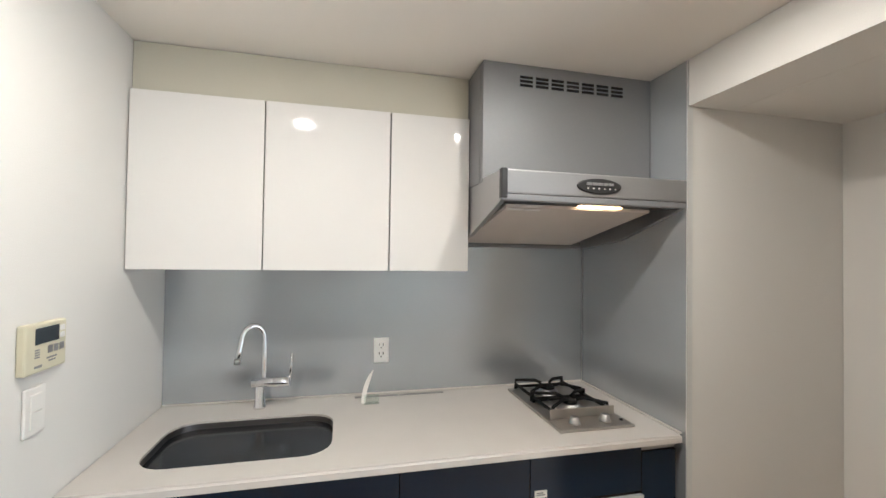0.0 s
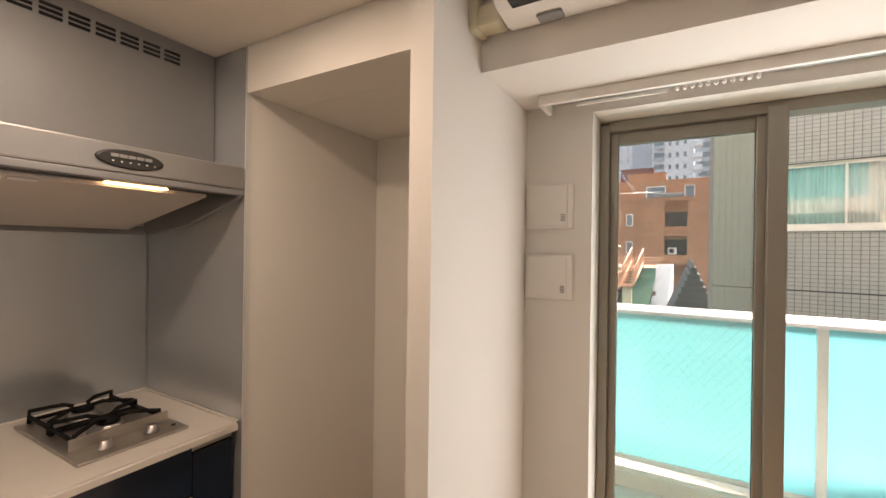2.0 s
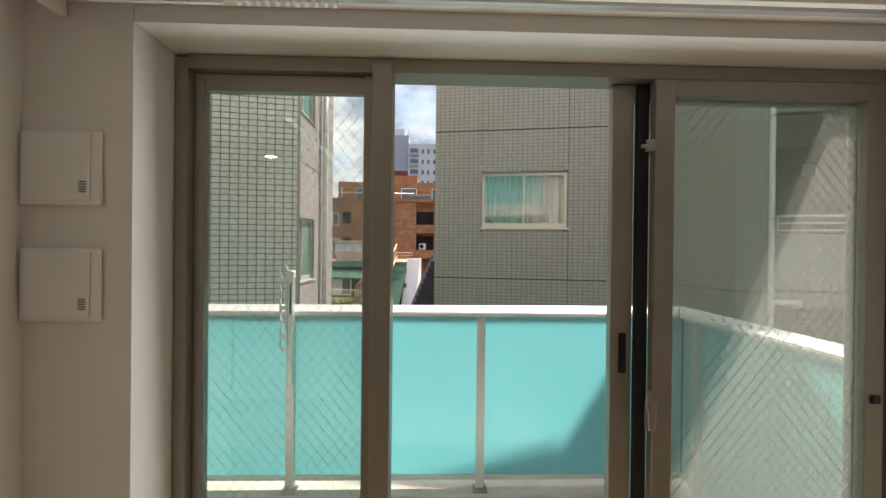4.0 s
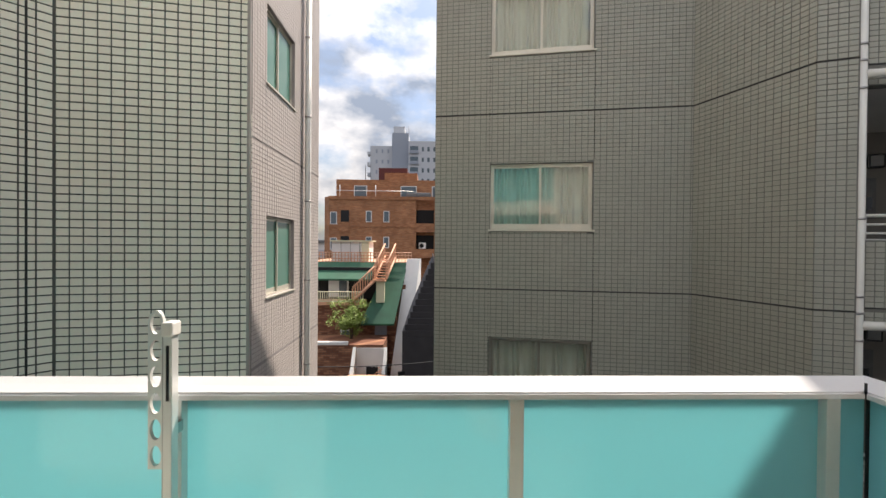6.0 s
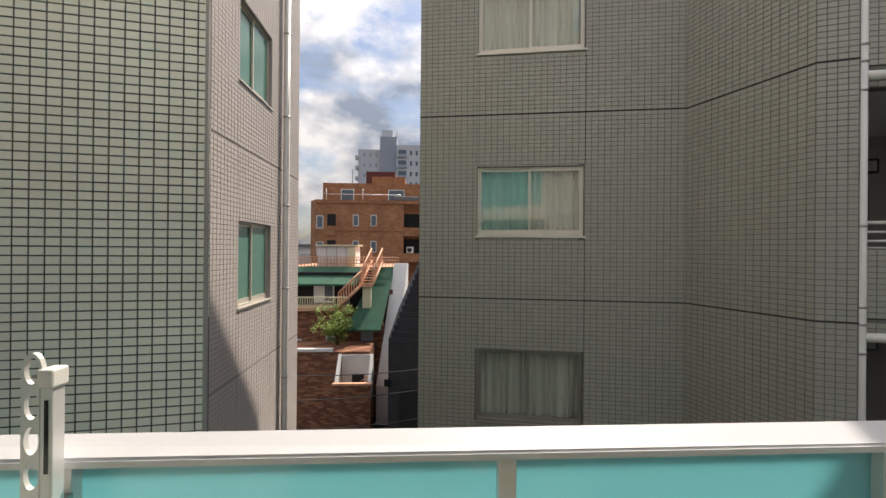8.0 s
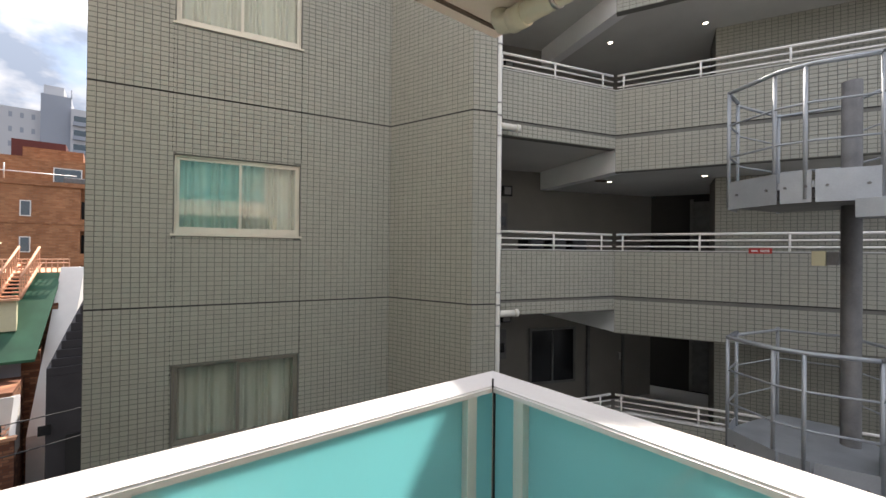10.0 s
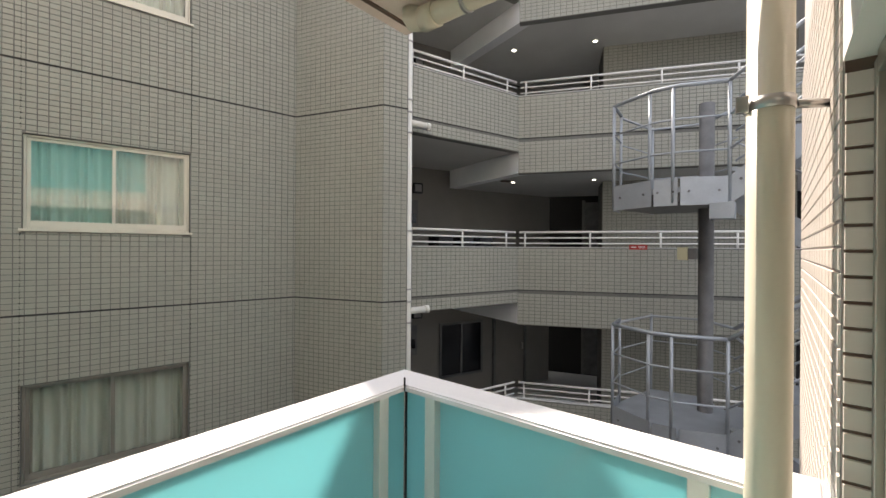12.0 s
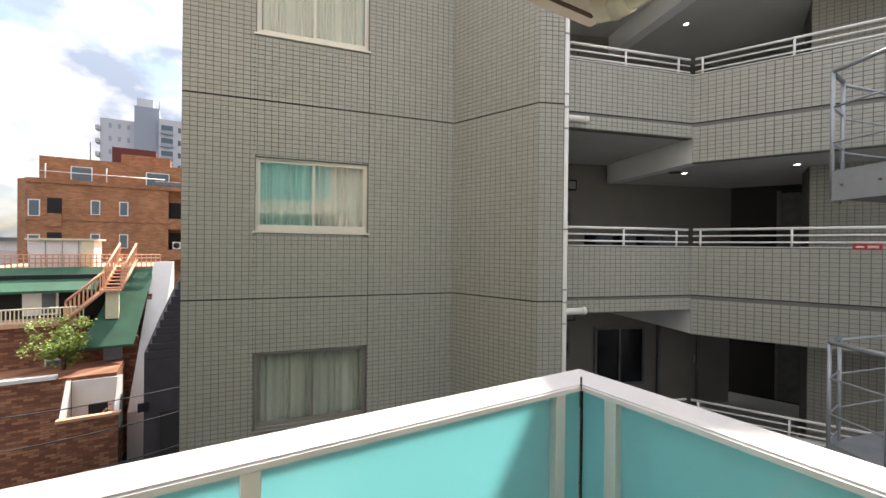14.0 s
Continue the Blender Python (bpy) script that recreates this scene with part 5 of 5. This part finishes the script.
for y, w in ((8.2, 1.6), (2.2, 2.0), (-1.2, 1.0)):
    town_window(TF, 11.2 - y - w / 2, 11.2 - y + w / 2, 7.55, 9.0, brick)
part("roof_rail", tube([(52.7, 11.0, 8.15), (52.7, 1.5, 8.15)], 0.035, 6), ALU_LIGHT, brick)
for y in (10.4, 6.1):
    part("rail_post", tube([(52.7, y, 7.4), (52.7, y, 8.8)], 0.05, 6), ALU_LIGHT, brick)
part("roof_screen", bars((52.7, 53.2, -0.6, 2.4, 7.45, 8.0), bevel=0.1), GALV_DARK, brick)
part("aerial", tube([(57, 8.0, 9.75), (57, 8.0, 12.0)], 0.04, 5), CABLE, brick)
acu = part("air_unit", bars((53.0, 53.4, 0.0, 0.85, 1.2, 1.95), bevel=0.02), PLASTIC, brick)
part("fan", tube([(52.99, 0.5, 1.58), (52.97, 0.5, 1.58)], 0.28, 16), BLACK, acu)

# white high-rise
tower = thing("high_rise", "pale grey high-rise apartment tower far off", "building")
TX0 = 160.0
part("left_wing", bars((TX0, TX0 + 20, 14.2, 22.5, -9.5, 39.0)), TOWER, tower)
part("core", bars((TX0 - 2, TX0 + 18, 8.0, 14.2, -9.5, 43.5)), TOWER_GREY, tower)
part("core_top", bars((TX0 + 2, TX0 + 12, 9.8, 14.0, 43.5, 47.0)), TOWER, tower)
part("right_wing", bars((TX0 - 4, TX0 + 18, -4.0, 7.95, -9.5, 40.0)), TOWER, tower)
RW = Face((TX0 - 4, 7.95), (TX0 - 4, -4.0))
LW = Face((TX0, 22.5), (TX0, 14.2))
for k in range(9):
    z = 36.0 - 3.9 * k
    part("window", RW.bars((0.6, 3.6, -0.3, 0.05, z, z + 2.2)), FARGLASS, tower)
    part("balcony", RW.bars((0.5, 3.7, 0.05, 0.8, z - 0.6, z + 0.5)), TOWER_GREY, tower)
    for s in (4.9, 7.0, 9.2):
        part("window", RW.bars((s, s + 0.8, 0.0, 0.06, z + 0.3, z + 1.9)), FARGLASS, tower)
    for s in (2.0, 4.2, 6.4):
        part("window", LW.bars((s, s + 0.7, 0.0, 0.06, z + 0.3, z + 1.7)), TOWER_GREY, tower)
    part("balcony", bars((TX0 - 6, TX0, -6.4, -4.02, z - 0.8, z + 0.9), bevel=0.2), TOWER, tower)
    part("balcony", bars((TX0 - 1.2, TX0 + 2, 22.52, 23.5, z - 0.8, z + 0.6), bevel=0.2), TOWER, tower)
part("mast", tube([(TX0 + 4, 8.3, 43.5), (TX0 + 4, 8.3, 47.5)], 0.15, 5), TOWER_GREY, tower)
blue = thing("glass_tower", "blue-grey office tower far behind the high-rise", "building")
part("wall", bars((230, 250, -40, -7, -9.5, 62)), TOWER_GREY, blue)
for k in range(12):
    part("window_band", bars((229.8, 229.99, -39, -8, 55 - 4.5 * k, 57.5 - 4.5 * k)), FARGLASS, blue)

# house with the green roof
gh = thing("green_roof_house", "old house with green roofs, brown brick and salmon stairs", "house")
GX = 30.4
part("lower_wall", bars((GX, GX + 9, 3.9, 8.6, -9.5, -2.451)), BROWNBRICK, gh)
part("lower_wall", bars((GX, GX + 1.4, 1.65, 3.895, -9.5, -3.3), (GX + 1.41, GX + 9, 1.13, 3.199, -9.5, -1.2)), BROWNBRICK, gh)
part("upper_wall", bars((GX + 1.6, GX + 9, 3.2, 8.6, -2.3, 0.0)), BLACK_AND_SHADE, gh)
part("terrace", bars((GX - 0.2, GX + 1.6, 3.9, 8.6, -2.45, -2.25)), ORANGE, gh)


def slope(x0, x1, y0, y1, za, zb, skew=0.0):
    bm = bmesh.new()
    vs = [bm.verts.new(p) for p in ((x0, y0 + skew, za), (x0, y1 + skew, za), (x1, y1, zb), (x1, y0, zb), (x0, y0 + skew, za - 0.12), (x0, y1 + skew, za - 0.12), (x1, y1, zb - 0.12), (x1, y0, zb - 0.12))]
    for q in ((0, 1, 2, 3), (4, 5, 6, 7), (0, 1, 5, 4), (1, 2, 6, 5), (2, 3, 7, 6), (3, 0, 4, 7)):
        bm.faces.new([vs[i] for i in q])
    bmesh.ops.recalc_face_normals(bm, faces=bm.faces[:])
    return bm


part("roof", slope(GX + 0.7, GX + 2.6, 3.5, 8.6, -0.75, 0.35), GREENROOF, gh, "green sheet roof")
bm = bmesh.new()
eave, ridge = [(GX - 0.9, 1.75, -3.54), (GX - 0.9, 3.94, -3.54)], [(GX + 2.6, 2.49, 0.34), (GX + 2.6, 1.08, 0.34)]
for drop in (0.0, -0.12):
    quad = [bm.verts.new((x, y, z + drop)) for x, y, z in eave + ridge]
    bm.faces.new(quad)
    if drop == 0.0:
        upper_quad = quad
for k in range(4):
    bm.faces.new((upper_quad[k], upper_quad[(k + 1) % 4], quad[(k + 1) % 4], quad[k]))
bmesh.ops.recalc_face_normals(bm, faces=bm.faces[:])
part("roof", bm, GREENROOF, gh, "steep green sheet roof")
bm = bmesh.new()
tri = [(GX - 1.6, -6.9), (GX + 2.6, 0.62), (GX + 2.9, 0.62), (GX + 2.9, -9.4), (GX - 1.6, -9.4)]
lo = [bm.verts.new((x, 0.15 + (GX + 2.6 - x) * 0.19, z)) for x, z in tri]
hi = [bm.verts.new((x, 1.12 + (GX + 2.6 - x) * 0.19, z)) for x, z in tri]
bm.faces.new(lo)
bm.faces.new(hi)
for k in range(5):
    bm.faces.new((lo[k], lo[(k + 1) % 5], hi[(k + 1) % 5], hi[k]))
bmesh.ops.recalc_face_normals(bm, faces=bm.faces[:])
part("gable", bm, WHITEWALL, gh, "stained white gable wall")
part("window", bars((GX + 1.50, GX + 1.58, 5.2, 6.6, -2.1, -0.85)), ALU_LIGHT, gh)
part("pane", bars((GX + 1.46, GX + 1.495, 5.3, 5.85, -2.0, -0.95)), FARGLASS, gh)
part("roof_deck", bars((GX + 2.6, GX + 9, 0.6, 8.6, 0.05, 0.36)), ORANGE, gh)
for z in (0.60, 0.85, 1.05):
    part("deck_rail", tube([(GX + 2.7, 0.8, z), (GX + 2.7, 8.5, z)], 0.03, 6), ORANGE, gh)
for k in range(34):
    y = 0.8 + k * 0.233
    part("baluster", bars((GX + 2.67, GX + 2.73, y - 0.025, y + 0.025, 0.36, 1.05)), ORANGE, gh)
for z in (-1.55, -2.2):
    part("terrace_rail", tube([(GX - 0.15, 3.9, z), (GX - 0.15, 8.6, z)], 0.035, 6), CREAM, gh)
for k in range(32):
    y = 3.9 + k * 0.15
    part("baluster", bars((GX - 0.17, GX - 0.13, y - 0.02, y + 0.02, -2.25, -1.55)), CREAM, gh)


def town_stairs(p, q, width, n):
    """A straight open flight with railings between two points."""
    p, q = Vector(p), Vector(q)
    way = Vector((q.x - p.x, q.y - p.y, 0)).normalized()
    side = Vector((-way.y, way.x, 0)) * width / 2
    bm = bmesh.new()
    for k in range(n):
        c = p.lerp(q, (k + 0.5) / n)
        prism(bm, [(c + side * a + way * b * 0.14).xy[:] for a, b in ((1, 1), (-1, 1), (-1, -1), (1, -1))], c.z - 0.03, c.z + 0.03)
    part("stair_treads", bm, ORANGE, gh)
    for a in (1, -1):
        for z in (0.0, 0.95):
            part("stair_rail", tube([p + side * a + Vector((0, 0, z)), q + side * a + Vector((0, 0, z))], 0.06 if z else 0.10, 6), ORANGE, gh)
        for k in range(n + 1):
            c = p.lerp(q, k / n) + side * a
            part("stair_baluster", bars((c.x - 0.025, c.x + 0.025, c.y - 0.025, c.y + 0.025, c.z, c.z + 0.95)), ORANGE, gh)


town_stairs((GX + 0.2, 4.65, -2.25), (GX + 0.4, 3.15, -0.75), 0.8, 9)
town_stairs((GX + 0.2, 2.8, -0.75), (GX + 2.9, 2.4, 0.75), 0.8, 9)
part("landing", bars((GX - 0.1, GX + 0.8, 2.4, 3.3, -0.85, -0.75)), ORANGE, gh)
part("landing_post", bars((GX + 0.1, GX + 0.5, 2.5, 3.05, -2.3, -0.86)), CREAM, gh)
for y, z in ((7.4, -5.6), (5.0, -5.4)):
    w = part("window", bars((GX - 0.05, GX - 0.001, y - 0.4, y + 0.4, z, z + 1.3)), ALU_LIGHT, gh)
    part("pane", bars((GX - 0.07, GX - 0.051, y - 0.32, y + 0.32, z + 0.1, z + 1.2)), FARGLASS, w)
part("service_door", bars((GX - 0.06, GX - 0.001, 2.3, 3.1, -6.4, -3.75)), TOWER_GREY, gh)
shed = thing("roof_shed", "white and cream sheet shed on the roof terrace", "shed")
part("body", bars((GX + 3.2, GX + 5.5, 4.0, 6.8, 0.361, 1.85)), WHITEWALL, shed)
part("cream_panel", bars((GX + 3.1, GX + 3.19, 4.0, 4.55, 0.40, 1.80)), CREAM, shed)
part("roof", bars((GX + 3.0, GX + 5.6, 3.8, 6.9, 1.851, 1.95)), CREAM, shed)
for y in (6.1, 5.4, 4.7):
    part("seam", bars((GX + 3.17, GX + 3.199, y - 0.02, y + 0.02, 0.40, 1.80)), ALU, shed)

# brown brick building in front
bb = thing("brown_brick_building", "low brown brick building with a pale roof well", "building")
BX = 27.5
part("wall", bars((BX, BX + 2.85, 2.2, 7.5, -9.5, -4.45)), BROWNBRICK, bb)
part("parapet_cap", bars((BX - 0.08, BX + 0.25, 4.35, 7.5, -4.449, -4.28)), WHITEWALL, bb)
part("front_wing", bars((BX - 1.5, BX - 0.07, 1.95, 4.0, -9.5, -6.75)), BROWNBRICK, bb)
part("front_parapet", bars((BX - 1.5, BX - 1.34, 1.95, 4.0, -6.749, -6.0)), BROWNBRICK, bb)
part("well_rim", bars((BX - 1.56, BX - 1.30, 1.87, 4.08, -5.999, -5.86), bevel=0.02), ORANGE, bb)
part("well_wall", bars((BX - 0.12, BX - 0.004, 2.15, 3.8, -6.749, -4.62)), WHITEWALL, bb, "stained pale back wall of the roof well")
for y0, y1 in ((1.95, 2.13), (3.82, 4.0)):
    bm = bmesh.new()
    cut = [(BX - 1.29, -6.749), (BX - 0.13, -6.749), (BX - 0.13, -4.55), (BX - 1.29, -5.86)]
    lo = [bm.verts.new((x, y0, z)) for x, z in cut]
    hi = [bm.verts.new((x, y1, z)) for x, z in cut]
    bm.faces.new(lo)
    bm.faces.new(hi)
    for k in range(4):
        bm.faces.new((lo[k], lo[(k + 1) % 4], hi[(k + 1) % 4], hi[k]))
    bmesh.ops.recalc_face_normals(bm, faces=bm.faces[:])
    part("well_side", bm, WHITEWALL, bb, "stained pale side wall of the roof well")
part("well_hatch", bars((BX - 0.20, BX - 0.121, 2.5, 3.2, -6.70, -5.75)), BLACK_AND_SHADE, bb)
shrub = thing("shrub", "small reddish shrub beside the roof well", "shrub")
rnd = random.Random(9)
for name, c, m, size in (("leaves", (BX - 0.7, 2.4, -6.2), ORANGE, 0.20),):
    verts, faces = [], []
    for _ in range(160):
        p = Vector((c[0] + rnd.gauss(0, size), c[1] + rnd.gauss(0, size * 0.6), c[2] + abs(rnd.gauss(0, size * 2)) - 0.5))
        u = Vector((rnd.gauss(0, 1), rnd.gauss(0, 1), rnd.gauss(0, 1))).normalized() * rnd.uniform(0.05, 0.10)
        v = u.orthogonal() * 0.5
        k = len(verts)
        verts += [(p - u)[:], (p + v)[:], (p + u)[:], (p - v)[:]]
        faces.append((k, k + 1, k + 2, k + 3))
    me = bpy.data.meshes.new(name)
    me.from_pydata(verts, [], faces)
    me.materials.append(m)
    new(name, me).parent = shrub

# dark stepped building
db = thing("dark_stepped_building", "dark grey block building with a stepped edge", "building")
part("body", bars((20.4, 30, -6, 0.58, -9.5, -2.4)), DARKBLOCK, db)
for k in range(13):
    part("step", bars((20.4 + k * 0.05, 30, -2.10 + 0.11 * k, 0.58 - 0.11 * k, -2.4 + k * 0.27, -2.4 + (k + 1) * 0.27), bevel=0.02), DARKBLOCK, db)
part("shutter", bars((20.33, 20.39, -0.9, 0.1, -9.4, -4.3)), BLACK_AND_SHADE, db)
for z in (-4.2, -6.4, -8.2):
    part("vent", bars((20.33, 20.39, 0.45, 0.75, z, z + 0.3)), BLACK, db)
wb = thing("white_house", "white low house far down the street", "house")
part("wall", bars((70, 80, 13.2, 20, -9.5, 1.9)), WHITEWALL, wb)
part("balcony", bars((68.5, 70, 13.2, 18, -0.6, 0.8)), TOWER, wb)
part("roof", bars((69.5, 80, 13.0, 20, 1.901, 2.3)), GALV_DARK, wb)

# small tree
tree = thing("tree", "small bright green tree beside the brick wall", "tree")
TC = Vector((29.2, 4.45, -3.1))
bm = tube([(TC.x, TC.y, -4.449), (TC.x + 0.05, TC.y, -4.0), (TC.x, TC.y + 0.1, -3.2)], 0.10, 8)
for k in range(7):
    a = k * 0.9
    tube([(TC.x, TC.y + 0.05, -4.1 + 0.1 * k), (TC.x + 0.5 * math.cos(a), TC.y + 0.6 * math.sin(a), -3.5 + 0.2 * k)], 0.03, 5, bm)
part("trunk", bm, BARK, tree)
rnd = random.Random(4)
verts, faces = [], []
for clump in range(40):
    c = TC + Vector((rnd.gauss(0, 0.45), rnd.gauss(0, 0.46), rnd.gauss(0, 0.60)))
    for _ in range(70):
        p = c + Vector((rnd.gauss(0, 0.16), rnd.gauss(0, 0.16), rnd.gauss(0, 0.13)))
        u = Vector((rnd.gauss(0, 1), rnd.gauss(0, 1), rnd.gauss(0, 1))).normalized()
        v = u.orthogonal().normalized()
        r = rnd.uniform(0.05, 0.10)
        k = len(verts)
        verts += [p - u * r, p + v * r * 0.5, p + u * r, p - v * r * 0.5]
        faces.append((k, k + 1, k + 2, k + 3))
me = bpy.data.meshes.new("crown")
me.from_pydata([v[:] for v in verts], [], faces)
me.materials.append(LEAF)
crown = new("crown", me)
crown.parent = tree

# overhead cables
for i, (z0, z1) in enumerate(((-3.1, -2.6), (-4.1, -3.3), (-5.2, -4.4), (-5.7, -5.3))):
    cb = thing("overhead_cable", "thin black overhead cable across the street", "cable", "street cables")
    part("wire", tube([(18.5, 5.5 - 1.1 * k, z0 + (z1 - z0) * k / 8 - 0.25 * math.sin(math.pi * k / 8)) for k in range(9)], 0.018, 5), CABLE, cb)

# ---- tiles ----
for f, w, holes, splits in ((MAIN, walls[0], [(a - 0.004, b + 0.004, c - 0.032, d + 0.004) for a, b, c, d in W_HOLES], ()), (JUT, walls[1], (), ()), (CHAM, walls[2], (), ())):
    got = cells(f, -4.0, 7.15, TW, TH, holes, JOINTS)
    near = [c for c in got if f is MAIN and 2.5 < c[0] < 3.7 and 0.98 < c[1] < 2.4][:280]
    keep = set(near)
    tile_pieces("tile", f, near, TW, TH, 0.0085, 0.004, TILE_GREY, w)
    tile_sheet("tiles", f, [c for c in got if c not in keep], TW, TH, 0.0085, 0.004, TILE_GREY, w)
for f, z0, z1, w, h in parapets:
    tile_sheet("tiles", f, cells(f, z0, z1, 0.102 if f is PR else TW, TH, (), (0.954 + h,)), 0.102 if f is PR else TW, TH, 0.0085, 0.004, TILE_GREY, w)
tile_sheet("tiles", BLOCK, cells(BLOCK, -4, 7.5, TW, TH), TW, TH, 0.0085, 0.004, TILE_GREY, block)
for f, w in ((KINK, left_walls[0]), (LEFT, left_walls[1])):
    got = cells(f, -3.0, 8.5, TW, TH)
    near = [c for c in got if f is LEFT and 0.2 < c[0] < 1.3 and 1.15 < c[1] < 2.6][:290]
    keep = set(near)
    tile_pieces("tile", f, near, TW, TH, 0.0095, 0.004, TILE_LEFT, w)
    tile_sheet("tiles", f, [c for c in got if c not in keep], TW, TH, 0.0095, 0.004, TILE_LEFT, w)
tile_sheet("tiles", PINK, cells(PINK, -3.0, 8.5, TW, TH, [(a - 0.004, b + 0.004, c - 0.032, d + 0.004) for a, b, c, d in P_HOLES], (3.035, -0.045)), TW, TH, 0.010, 0.004, TILE_PINK, left_walls[3])
tile_sheet("tiles", RET, cells(RET, -3.0, 8.5, TW, TH), TW, TH, 0.010, 0.004, TILE_PINK, left_walls[2])
tile_sheet("tiles", OWN, cells(OWN, -0.18, 2.6, 0.098, 0.048), 0.098, 0.048, 0.006, 0.004, TILE_OWN, facade_skin)
tile_pieces("tile", Face((2.357, -2.029), (2.306, -2.029)), [(0.0, -0.18 + 0.048 * k, 0.051, 0.048) for k in range(46)], 0.051, 0.048, 0.006, 0.004, TILE_OWN, facade_skin)
